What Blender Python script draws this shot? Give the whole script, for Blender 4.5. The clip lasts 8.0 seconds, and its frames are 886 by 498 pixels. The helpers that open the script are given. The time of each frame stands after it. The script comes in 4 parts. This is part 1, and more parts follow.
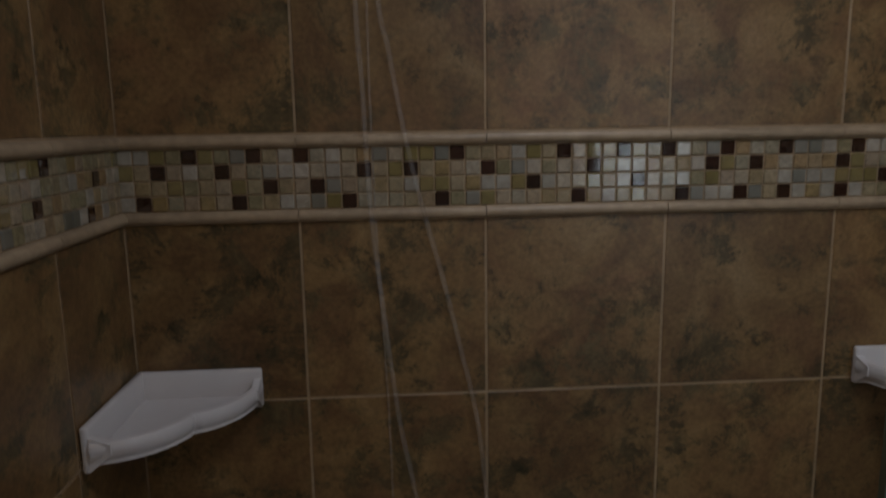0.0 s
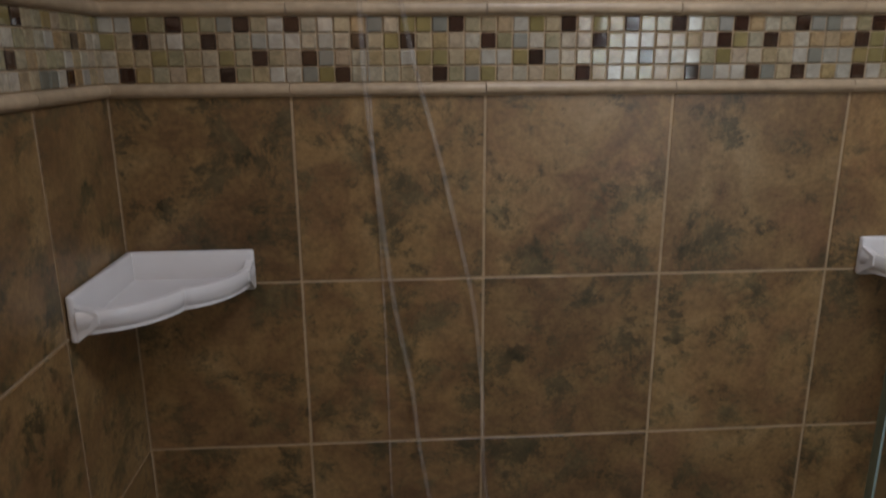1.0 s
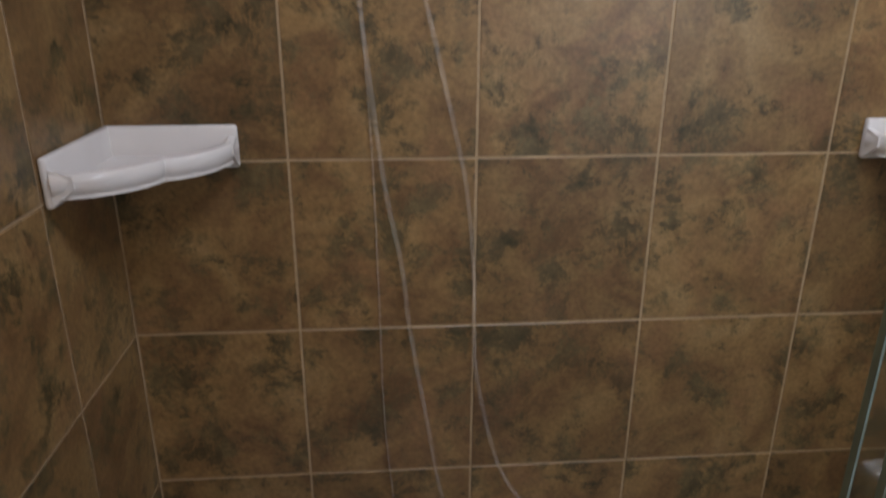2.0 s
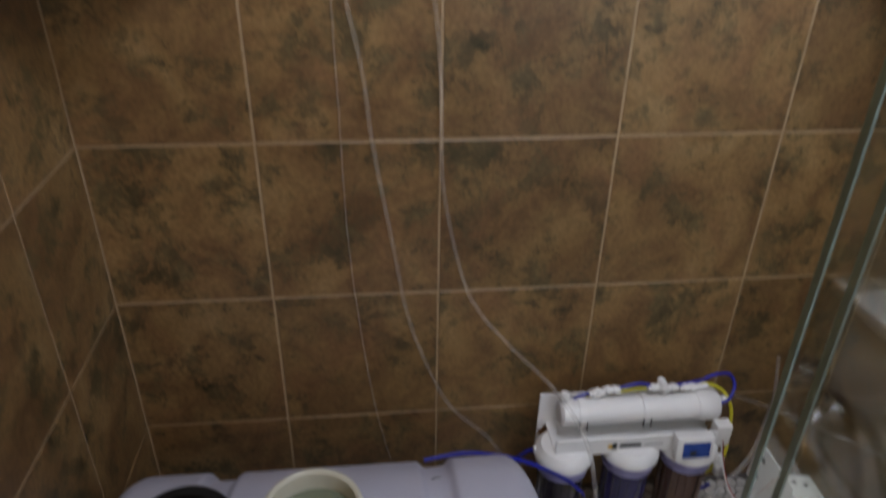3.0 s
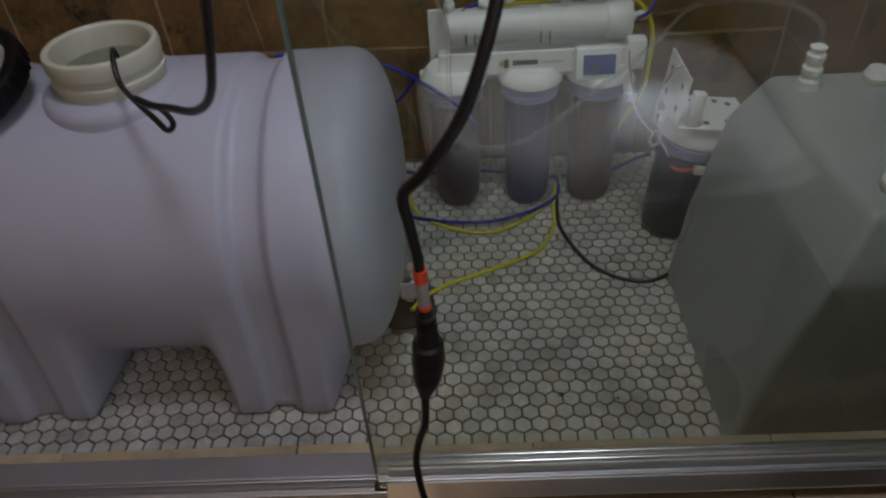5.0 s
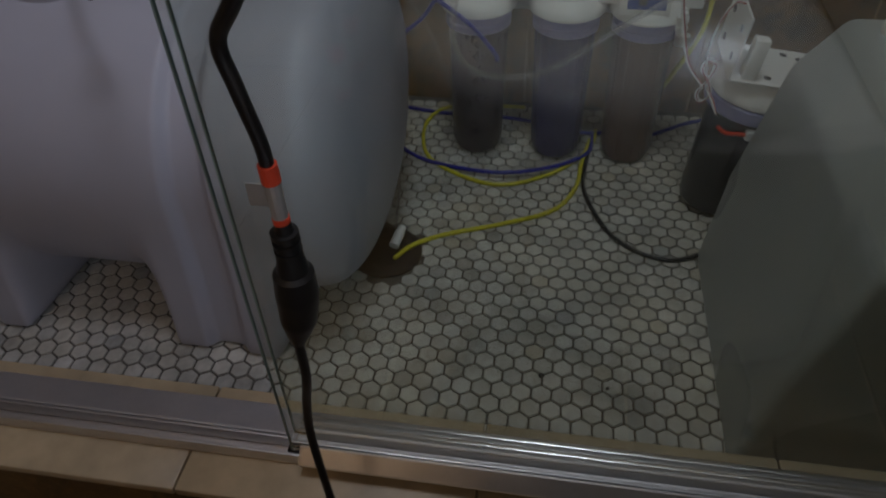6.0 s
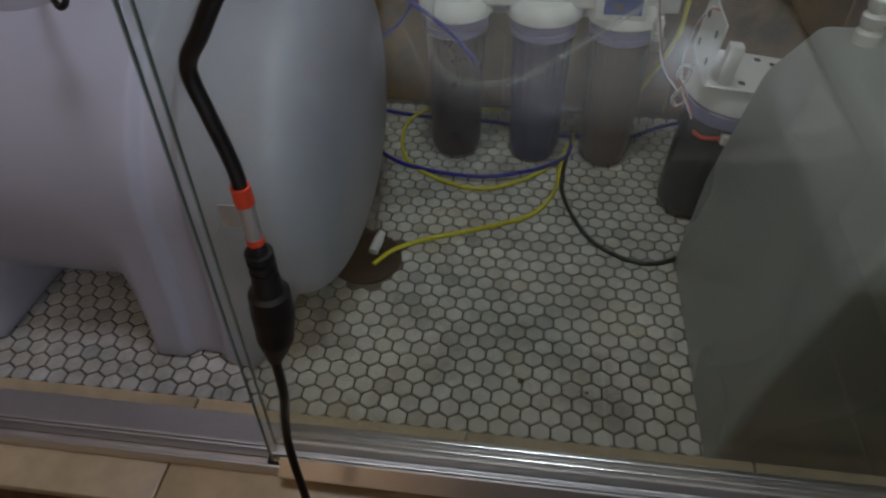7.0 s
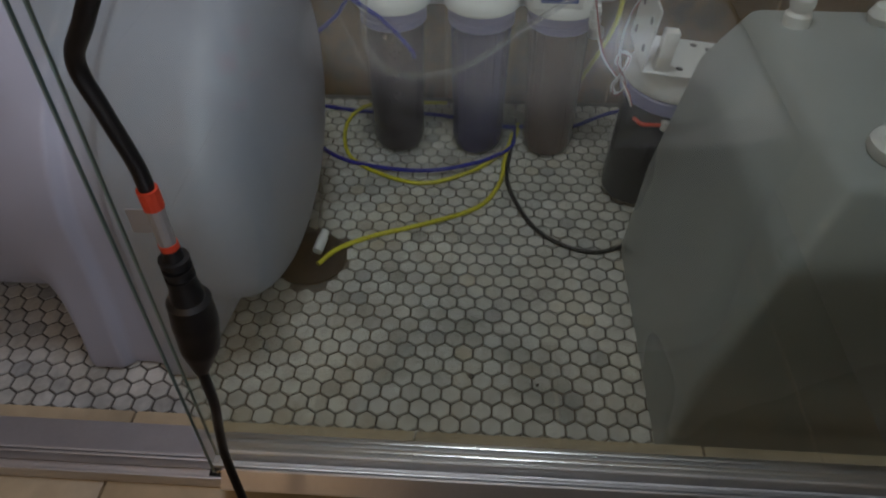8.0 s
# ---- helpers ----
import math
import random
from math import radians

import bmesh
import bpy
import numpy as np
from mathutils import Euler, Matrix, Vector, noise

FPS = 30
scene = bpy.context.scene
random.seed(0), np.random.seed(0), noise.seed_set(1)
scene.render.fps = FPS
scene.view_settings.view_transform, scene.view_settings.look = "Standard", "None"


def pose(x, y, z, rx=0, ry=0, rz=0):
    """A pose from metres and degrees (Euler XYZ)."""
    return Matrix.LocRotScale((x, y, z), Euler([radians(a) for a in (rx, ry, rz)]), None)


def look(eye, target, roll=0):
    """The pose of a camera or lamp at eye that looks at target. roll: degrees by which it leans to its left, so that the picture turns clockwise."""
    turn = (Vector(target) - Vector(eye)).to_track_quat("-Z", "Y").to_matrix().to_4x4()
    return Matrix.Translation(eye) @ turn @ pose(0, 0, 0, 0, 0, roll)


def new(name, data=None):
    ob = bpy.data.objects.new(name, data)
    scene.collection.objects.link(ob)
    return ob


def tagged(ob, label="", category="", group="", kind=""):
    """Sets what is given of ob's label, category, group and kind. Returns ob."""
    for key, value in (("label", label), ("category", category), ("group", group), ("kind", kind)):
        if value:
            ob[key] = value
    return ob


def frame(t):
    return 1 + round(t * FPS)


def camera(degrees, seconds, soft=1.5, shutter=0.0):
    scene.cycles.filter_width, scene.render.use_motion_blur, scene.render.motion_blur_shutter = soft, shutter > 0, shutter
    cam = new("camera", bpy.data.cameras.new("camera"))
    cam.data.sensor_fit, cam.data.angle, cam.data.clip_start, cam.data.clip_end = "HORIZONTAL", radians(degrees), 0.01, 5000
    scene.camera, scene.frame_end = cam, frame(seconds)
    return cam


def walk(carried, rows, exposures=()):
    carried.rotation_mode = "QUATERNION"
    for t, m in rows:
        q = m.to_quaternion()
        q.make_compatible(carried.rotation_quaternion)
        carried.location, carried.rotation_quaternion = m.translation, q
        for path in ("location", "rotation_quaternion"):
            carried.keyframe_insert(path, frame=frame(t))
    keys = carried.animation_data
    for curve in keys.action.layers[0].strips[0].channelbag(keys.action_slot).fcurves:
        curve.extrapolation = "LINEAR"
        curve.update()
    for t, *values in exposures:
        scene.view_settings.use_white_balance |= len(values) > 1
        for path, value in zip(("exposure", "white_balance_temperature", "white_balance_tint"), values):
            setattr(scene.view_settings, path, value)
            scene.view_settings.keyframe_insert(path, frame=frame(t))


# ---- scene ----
cam = camera(63.7, 8.0, soft=2.0, shutter=0.5)
PATH = [
    (0, (0.467, -1.184, 1.637), (0.593, 0.782, 1.293), -0.9),
    (0.5, (0.47, -1.167, 1.59), (0.592, 0.782, 1.155), -0.6),
    (1, (0.473, -1.167, 1.543), (0.594, 0.76, 1.02), -0.3),
    (1.2, (0.465, -1.166, 1.527), (0.597, 0.753, 0.979), -0.2),
    (2.3, (0.472, -1.145, 1.415), (0.628, 0.693, 0.64), 0.6),
    (2.5, (0.475, -1.133, 1.401), (0.642, 0.674, 0.561), 1.0),
    (3, (0.498, -1.132, 1.313), (0.688, 0.587, 0.308), 1.1),
    (3.5, (0.52, -1.15, 1.189), (0.72, 0.447, 0.002), 0.7),
    (4, (0.602, -1.216, 1.07), (0.701, 0.295, -0.235), -3.2),
    (4.5, (0.816, -1.339, 0.933), (0.783, 0.196, -0.348), -4.3),
    (4.7, (0.832, -1.335, 0.908), (0.808, 0.192, -0.384), -4.2),
    (5.8, (0.972, -1.205, 0.741), (0.716, 0.243, -0.615), -2.3),
    (6, (0.975, -1.207, 0.733), (0.714, 0.231, -0.633), -2.0),
    (6.5, (0.97, -1.208, 0.73), (0.701, 0.218, -0.647), -2.1),
    (7, (0.978, -1.198, 0.743), (0.767, 0.24, -0.631), -1.2),
    (7.5, (0.986, -1.191, 0.726), (0.858, 0.253, -0.652), -0.2),
    (8, (0.993, -1.184, 0.732), (0.902, 0.256, -0.653), -0.2),
]
EXPOSURES = [(0, -1.82), (0.5, -1.08), (1, -0.65), (2.5, 0.05), (3.5, 0.02), (4, 0.2), (4.7, -0.05), (5.8, -0.95), (6.1, -0.78), (6.5, -0.5), (8, -0.3)]
walk(cam, [(t, look(eye, target, roll)) for t, eye, target, roll in PATH], EXPOSURES)

# ---- world and light ----
world = bpy.data.worlds.new("world")
world.use_nodes = True
scene.world = world
bgn = world.node_tree.nodes["Background"]
sky = world.node_tree.nodes.new("ShaderNodeTexSky")
sky.sky_type, sky.sun_disc, sky.sun_elevation, sky.sun_rotation = "NISHITA", False, radians(35), radians(200)
world.node_tree.links.new(sky.outputs[0], bgn.inputs[0])
bgn.inputs[1].default_value = 0.1

XL, XR = 0.022, 1.487            # shower side walls
ROOM_Y, ROOM_XR, CEIL = -2.62, 2.35, 2.42
WIN = (1.42, 2.02, 1.16, 2.06)   # window in the room's rear wall: x0, x1, z0, z1


def lamp(name, kind, m, energy, colour, sx=0.1, sy=0.1):
    d = bpy.data.lights.new(name, kind)
    d.energy, d.color = energy, colour
    if kind == "AREA":
        d.shape, d.size, d.size_y = "RECTANGLE", sx, sy
    else:
        d.shadow_soft_size = sx
    ob = new(name, d)
    ob.matrix_world = m
    return ob


lamp("window_daylight", "AREA", look(((WIN[0] + WIN[1]) / 2, ROOM_Y - 0.03, (WIN[2] + WIN[3]) / 2),
     ((WIN[0] + WIN[1]) / 2, 0, (WIN[2] + WIN[3]) / 2)), 13.5, (0.78, 0.85, 1.0), WIN[1] - WIN[0], WIN[3] - WIN[2])
for lx in (0.12, 0.36):
    lamp("vanity_bulb_light", "POINT", pose(lx, ROOM_Y + 0.16, 1.86), 1.6, (1.0, 0.66, 0.36), 0.05)
lamp("ceiling_lamp_light", "AREA", look((0.92, -0.74, 2.335), (0.92, -0.74, 0)), 11.5, (0.83, 0.85, 1.0), 0.46, 0.46)


# ---- materials ----
def mat(name):
    m = bpy.data.materials.new(name)
    m.use_nodes = True
    nt = m.node_tree
    return m, nt, nt.nodes["Principled BSDF"]


def node(nt, kind, **values):
    n = nt.nodes.new(kind)
    for k, v in values.items():
        if k in n.inputs:
            n.inputs[k].default_value = v
    return n


def coords(nt, scale=1.0, shift=0.0):
    """Object-space coordinates, moved by the object's random number."""
    tc = nt.nodes.new("ShaderNodeTexCoord")
    mp = nt.nodes.new("ShaderNodeMapping")
    mp.inputs["Scale"].default_value = (scale, scale, scale)
    nt.links.new(tc.outputs["Object"], mp.inputs["Vector"])
    if shift:
        oi = nt.nodes.new("ShaderNodeObjectInfo")
        mul = nt.nodes.new("ShaderNodeMath")
        mul.operation = "MULTIPLY"
        mul.inputs[1].default_value = shift
        nt.links.new(oi.outputs["Random"], mul.inputs[0])
        nt.links.new(mul.outputs[0], mp.inputs["Location"])
    return mp.outputs[0]


def ramp(nt, fac, stops):
    r = nt.nodes.new("ShaderNodeValToRGB")
    while len(r.color_ramp.elements) < len(stops):
        r.color_ramp.elements.new(0.5)
    for e, (p, c) in zip(r.color_ramp.elements, stops):
        e.position, e.color = p, (*c, 1)
    nt.links.new(fac, r.inputs[0])
    return r.outputs[0]


def noise_tex(nt, vec, scale, detail=4, rough=0.55, dist=0.0):
    n = nt.nodes.new("ShaderNodeTexNoise")
    n.inputs["Scale"].default_value, n.inputs["Detail"].default_value = scale, detail
    n.inputs["Roughness"].default_value, n.inputs["Distortion"].default_value = rough, dist
    nt.links.new(vec, n.inputs["Vector"])
    return n.outputs[0]


def mix(nt, fac, a, b, mode="MIX"):
    n = nt.nodes.new("ShaderNodeMix")
    n.data_type, n.blend_type = "RGBA", mode
    for sock, v in ((n.inputs[0], fac), (n.inputs[6], a), (n.inputs[7], b)):
        if isinstance(v, (int, float)):
            sock.default_value = v
        elif isinstance(v, tuple):
            sock.default_value = (*v, 1)
        else:
            nt.links.new(v, sock)
    return n.outputs[2]


def bump(nt, bsdf, height, strength=0.2, dist=0.001):
    b = nt.nodes.new("ShaderNodeBump")
    b.inputs["Strength"].default_value, b.inputs["Distance"].default_value = strength, dist
    nt.links.new(height, b.inputs["Height"])
    nt.links.new(b.outputs[0], bsdf.inputs["Normal"])


def simple(name, colour, rough=0.4, metal=0.0, vary=0.12, scale=40.0, bumpy=0.05, shift=3.0, coat=0.0, rvary=0.1):
    m, nt, b = mat(name)
    v = coords(nt, 1.0, shift)
    n1, n2 = noise_tex(nt, v, scale), noise_tex(nt, v, scale * 0.12, 3)
    dark = tuple(c * (1 - vary) for c in colour)
    light = tuple(min(1, c * (1 + vary * 0.6)) for c in colour)
    c1 = ramp(nt, n1, ((0.3, dark), (0.7, light)))
    c2 = ramp(nt, n2, ((0.35, dark), (0.65, light)))
    nt.links.new(mix(nt, 0.5, c1, c2), b.inputs["Base Color"])
    rr = nt.nodes.new("ShaderNodeMapRange")
    rr.inputs["To Min"].default_value, rr.inputs["To Max"].default_value = max(0.02, rough - rvary), min(1, rough + rvary)
    nt.links.new(n2, rr.inputs["Value"])
    nt.links.new(rr.outputs[0], b.inputs["Roughness"])
    b.inputs["Metallic"].default_value, b.inputs["Coat Weight"].default_value = metal, coat
    if bumpy:
        bump(nt, b, n1, bumpy)
    return m


def wall_tile_material(name, tone=1.0):
    """Glazed stoneware: umber, ochre and olive clouds with dark speckled veins."""
    m, nt, b = mat(name)
    v = coords(nt, 1.0, 37.0)
    oi = nt.nodes.new("ShaderNodeObjectInfo")
    big = noise_tex(nt, v, 7.0, 6, 0.62, 0.9)
    mid = noise_tex(nt, v, 19.0, 7, 0.68, 0.5)
    fine = noise_tex(nt, v, 120.0, 4, 0.6)
    base = ramp(nt, big, ((0.25, (0.092 * tone, 0.048 * tone, 0.019 * tone)), (0.42, (0.178 * tone, 0.101 * tone, 0.041 * tone)),
                          (0.56, (0.245 * tone, 0.149 * tone, 0.058 * tone)), (0.78, (0.325 * tone, 0.215 * tone, 0.094 * tone))))
    v2 = node(nt, "ShaderNodeVectorMath")
    v2.operation = "ADD"
    v2.inputs[1].default_value = (5.1, 2.7, 9.3)
    nt.links.new(v, v2.inputs[0])
    patch = noise_tex(nt, v2.outputs[0], 11.0, 12, 0.80, 0.25)
    pf = ramp(nt, patch, ((0.50, (0, 0, 0)), (0.575, (0.95, 0.95, 0.95))))
    olive = ramp(nt, mid, ((0.35, (0.035 * tone, 0.030 * tone, 0.013 * tone)), (0.65, (0.150 * tone, 0.110 * tone, 0.048 * tone))))
    col = mix(nt, pf, base, olive)
    v3 = node(nt, "ShaderNodeVectorMath")
    v3.operation = "ADD"
    v3.inputs[1].default_value = (-3.3, 8.2, 1.9)
    nt.links.new(v, v3.inputs[0])
    rust = ramp(nt, noise_tex(nt, v3.outputs[0], 6.0, 4, 0.6, 0.4), ((0.55, (0, 0, 0)), (0.75, (0.75, 0.75, 0.75))))
    col = mix(nt, rust, col, (0.225 * tone, 0.115 * tone, 0.052 * tone))
    fcol = ramp(nt, fine, ((0.3, (0.70, 0.70, 0.70)), (0.7, (1.22, 1.22, 1.22))))
    col = mix(nt, 0.8, col, fcol, "MULTIPLY")
    hs = nt.nodes.new("ShaderNodeHueSaturation")
    mr = nt.nodes.new("ShaderNodeMapRange")
    mr.inputs["To Min"].default_value, mr.inputs["To Max"].default_value = 0.84, 1.14
    nt.links.new(oi.outputs["Random"], mr.inputs["Value"])
    nt.links.new(mr.outputs[0], hs.inputs["Value"])
    nt.links.new(col, hs.inputs["Color"])
    nt.links.new(hs.outputs[0], b.inputs["Base Color"])
    rr = ramp(nt, mid, ((0.3, (0.34, 0.34, 0.34)), (0.7, (0.5, 0.5, 0.5))))
    nt.links.new(rr, b.inputs["Roughness"])
    bump(nt, b, mix(nt, 0.4, mid, fine), 0.25, 0.0012)
    return m


def island_material(name, stops, rough=0.3, vein=0.25, scale=60.0, bumpy=0.05, by_island=False, coat=0.0, grime=False):
    """Small pieces, each of its own shade."""
    m, nt, b = mat(name)
    if by_island:
        g = nt.nodes.new("ShaderNodeNewGeometry")
        rnd = g.outputs["Random Per Island"]
    else:
        rnd = nt.nodes.new("ShaderNodeObjectInfo").outputs["Random"]
    v = coords(nt, 1.0, 0 if by_island else 21.0)
    c = ramp(nt, rnd, stops)
    n = noise_tex(nt, v, scale, 5, 0.6, 0.8)
    n2 = noise_tex(nt, v, scale * 0.2, 4, 0.6)
    vn = ramp(nt, n, ((0.35, (1 - vein,) * 3), (0.65, (1 + vein * 0.4,) * 3)))
    st = ramp(nt, n2, ((0.3, (0.82, 0.82, 0.8)), (0.6, (1.05, 1.05, 1.05))))
    col = mix(nt, 1.0, mix(nt, 1.0, c, vn, "MULTIPLY"), st, "MULTIPLY")
    if grime:
        pos = nt.nodes.new("ShaderNodeNewGeometry").outputs["Position"]
        g1 = ramp(nt, noise_tex(nt, pos, 4.5, 5, 0.62, 0.5), ((0.32, (0.62, 0.64, 0.66)), (0.5, (0.92, 0.92, 0.92)), (0.68, (1.08, 1.05, 0.98))))
        g2 = ramp(nt, noise_tex(nt, pos, 17.0, 4, 0.6), ((0.3, (0.84, 0.82, 0.78)), (0.6, (1.03, 1.03, 1.03))))
        col = mix(nt, 1.0, mix(nt, 1.0, col, g1, "MULTIPLY"), g2, "MULTIPLY")
    nt.links.new(col, b.inputs["Base Color"])
    b.inputs["Roughness"].default_value = rough
    b.inputs["Coat Weight"].default_value = coat
    if bumpy:
        bump(nt, b, n, bumpy)
    return m


def clear(name, colour, rough=0.03, ior=1.45, trans=1.0):
    m, nt, b = mat(name)
    b.inputs["Base Color"].default_value = (*colour, 1)
    b.inputs["Transmission Weight"].default_value = trans
    b.inputs["IOR"].default_value, b.inputs["Roughness"].default_value = ior, rough
    return m


M_TILE = wall_tile_material("stoneware_tile")
M_GROUT = simple("tan_grout", (0.37, 0.265, 0.155), 0.85, vary=0.3, scale=90, bumpy=0.3)
M_PENCIL = simple("travertine_pencil", (0.43, 0.325, 0.205), 0.42, vary=0.3, scale=55, bumpy=0.15, shift=9)
M_CURB = simple("cream_marble_curb", (0.45, 0.36, 0.235), 0.4, vary=0.38, scale=22, bumpy=0.05)
M_HEX = island_material("marble_hexagon", ((0.0, (0.50, 0.49, 0.46)), (0.3, (0.62, 0.61, 0.575)), (0.6, (0.55, 0.54, 0.50)), (0.85, (0.66, 0.65, 0.62)),
                                           (0.93, (0.40, 0.405, 0.40)), (1.0, (0.56, 0.52, 0.44))), 0.36, 0.14, 70, 0.04, grime=True)
M_HEXGROUT = simple("dirty_grey_grout", (0.095, 0.086, 0.074), 0.9, vary=0.45, scale=25, bumpy=0.3)
M_PE = simple("white_polyethylene", (0.42, 0.43, 0.515), 0.42, vary=0.05, scale=12, bumpy=0.03)
M_PEY = simple("yellowed_polyethylene", (0.56, 0.555, 0.455), 0.42, vary=0.08, scale=30, bumpy=0.04)
M_WHITE = simple("white_plastic", (0.76, 0.76, 0.75), 0.33, vary=0.05, scale=30, bumpy=0.02)
M_CERAMIC = simple("white_glazed_ceramic", (0.74, 0.72, 0.70), 0.16, vary=0.05, scale=20, bumpy=0.01, coat=0.3, rvary=0.05)
M_SEAT = simple("glossy_white_seat_plastic", (0.84, 0.84, 0.85), 0.06, vary=0.03, scale=30, bumpy=0.0, coat=1.0, rvary=0.02)
M_BLACK = simple("black_rubber", (0.012, 0.012, 0.013), 0.42, vary=0.3, scale=60, bumpy=0.05)
M_CAP = simple("black_plastic_cap", (0.007, 0.007, 0.007), 0.4, vary=0.3, scale=50, bumpy=0.08)
M_CAP.node_tree.nodes["Principled BSDF"].inputs["Specular IOR Level"].default_value = 0.22
M_FOAM = simple("cream_foam", (0.70, 0.66, 0.56), 0.9, vary=0.2, scale=120, bumpy=0.6)
M_ALU = simple("brushed_aluminium", (0.66, 0.65, 0.66), 0.46, 1.0, vary=0.06, scale=200, bumpy=0.0, rvary=0.04)
M_ALUBRIGHT = simple("polished_aluminium", (0.78, 0.77, 0.78), 0.30, 1.0, vary=0.05, scale=160, bumpy=0.0, rvary=0.04)
M_CHROME = simple("chrome", (0.8, 0.8, 0.8), 0.1, 1.0, vary=0.05, scale=20, bumpy=0.0, rvary=0.04)
M_BLUE = simple("blue_tubing", (0.010, 0.016, 0.30), 0.35, vary=0.15, bumpy=0)
M_YELLOW = simple("yellow_tubing", (0.60, 0.55, 0.03), 0.35, vary=0.15, bumpy=0)
M_RED = simple("orange_red_tape", (0.75, 0.075, 0.03), 0.5, vary=0.12, bumpy=0.05)
M_LEAD = simple("dull_red_wire", (0.30, 0.05, 0.04), 0.4, vary=0.1, bumpy=0)
M_SILVER = simple("silver_foil_label", (0.5, 0.5, 0.5), 0.35, 0.4, vary=0.15, bumpy=0.05)
M_PURPLE = simple("lavender_plastic_ring", (0.27, 0.26, 0.47), 0.35, vary=0.08, bumpy=0.02)
M_CAN_A = simple("carbon_filled_canister", (0.021, 0.015, 0.030), 0.14, vary=0.35, scale=260, bumpy=0.05, coat=0.5, rvary=0.05)
M_CAN_B = simple("indigo_canister", (0.030, 0.026, 0.105), 0.14, vary=0.2, scale=90, bumpy=0.03, coat=0.5, rvary=0.05)
M_CAN_C = simple("brown_resin_canister", (0.105, 0.058, 0.043), 0.14, vary=0.25, scale=200, bumpy=0.03, coat=0.5, rvary=0.05)
M_CAN_D = simple("black_canister", (0.010, 0.010, 0.016), 0.2, vary=0.3, scale=160, bumpy=0.03, coat=0.4, rvary=0.05)
M_LCD = simple("blue_display_label", (0.030, 0.070, 0.30), 0.25, vary=0.2, bumpy=0)
M_INK = simple("black_ink", (0.015, 0.015, 0.015), 0.5, bumpy=0)
M_GOLDINK = simple("yellow_ink", (0.55, 0.33, 0.03), 0.5, bumpy=0)
M_RUST = simple("rust_stain", (0.22, 0.10, 0.03), 0.8, vary=0.5, scale=120, bumpy=0.2)
M_WATER = simple("green_tinged_water", (0.16, 0.185, 0.125), 0.08, vary=0.1, scale=8, bumpy=0.0)
M_BROWNDRAIN = simple("rusty_dark_drain", (0.026, 0.017, 0.012), 0.55, vary=0.6, scale=140, bumpy=0.4)
M_FLOORTILE = wall_tile_material("brown_floor_tile", 0.62)
M_PLASTER = simple("warm_grey_plaster", (0.42, 0.38, 0.33), 0.85, vary=0.06, scale=30, bumpy=0.1)
M_CEIL = simple("white_ceiling_paint", (0.75, 0.74, 0.72), 0.9, vary=0.04, scale=30, bumpy=0.1)
M_GLASS = clear("greenish_shower_glass", (0.905, 0.95, 0.905), 0.012, 1.58)
M_GLASSEDGE = simple("green_glass_edge", (0.23, 0.315, 0.295), 0.2, vary=0.2, bumpy=0)
M_TUBE = clear("clear_vinyl_tube", (0.96, 0.95, 0.92), 0.03, 1.42, 0.8)
M_TUBE.node_tree.nodes["Principled BSDF"].inputs["Alpha"].default_value = 0.27
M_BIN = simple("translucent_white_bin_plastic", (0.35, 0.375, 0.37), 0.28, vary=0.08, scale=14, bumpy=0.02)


# ---- mesh helpers ----
def part(name, bm, material, parent=None, label="", smooth=False):
    me = bpy.data.meshes.new(name)
    bmesh.ops.recalc_face_normals(bm, faces=bm.faces[:])
    bm.to_mesh(me)
    bm.free()
    me.materials.append(material)
    if smooth:
        me.polygons.foreach_set("use_smooth", [True] * len(me.polygons))
        me.set_sharp_from_angle(angle=radians(38))
    ob = new(name, me)
    if parent is not None:
        ob.parent = parent
    if label:
        tagged(ob, label)
    return ob


def thing(name, label, category, group="", kind=""):
    return tagged(new(name), label, category, group, kind)


def box(bm, x0, x1, y0, y1, z0, z1, bevel=0.0, seg=2, m=None):
    r = bmesh.ops.create_cube(bm, size=1)
    vs = r["verts"]
    bmesh.ops.scale(bm, vec=(x1 - x0, y1 - y0, z1 - z0), verts=vs)
    bmesh.ops.translate(bm, vec=((x0 + x1) / 2, (y0 + y1) / 2, (z0 + z1) / 2), verts=vs)
    if m is not None:
        bmesh.ops.transform(bm, matrix=m, verts=vs)
    if bevel:
        es = list({e for v in vs for e in v.link_edges})
        bmesh.ops.bevel(bm, geom=es, offset=bevel, segments=seg, profile=0.5, affect="EDGES")
    return bm


def bx(*a, **k):
    return box(bmesh.new(), *a, **k)


def lathe(bm, profile, seg=40, m=None, closed=True):
    """Revolve (radius, height) pairs round z."""
    rings = []
    for r, z in profile:
        if r < 1e-6:
            rings.append([bm.verts.new((0, 0, z))])
        else:
            rings.append([bm.verts.new((r * math.cos(2 * math.pi * i / seg), r * math.sin(2 * math.pi * i / seg), z)) for i in range(seg)])
    for a, b in zip(rings, rings[1:]):
        for i in range(seg):
            j = (i + 1) % seg
            f = [a[i % len(a)], a[j % len(a)], b[j % len(b)], b[i % len(b)]]
            f = list(dict.fromkeys(f))
            if len(f) > 2:
                bm.faces.new(f)
    if closed:
        for ring in (rings[0], rings[-1]):
            if len(ring) > 2:
                bm.faces.new(ring)
    if m is not None:
        bmesh.ops.transform(bm, matrix=m, verts=[v for ring in rings for v in ring])
    return bm


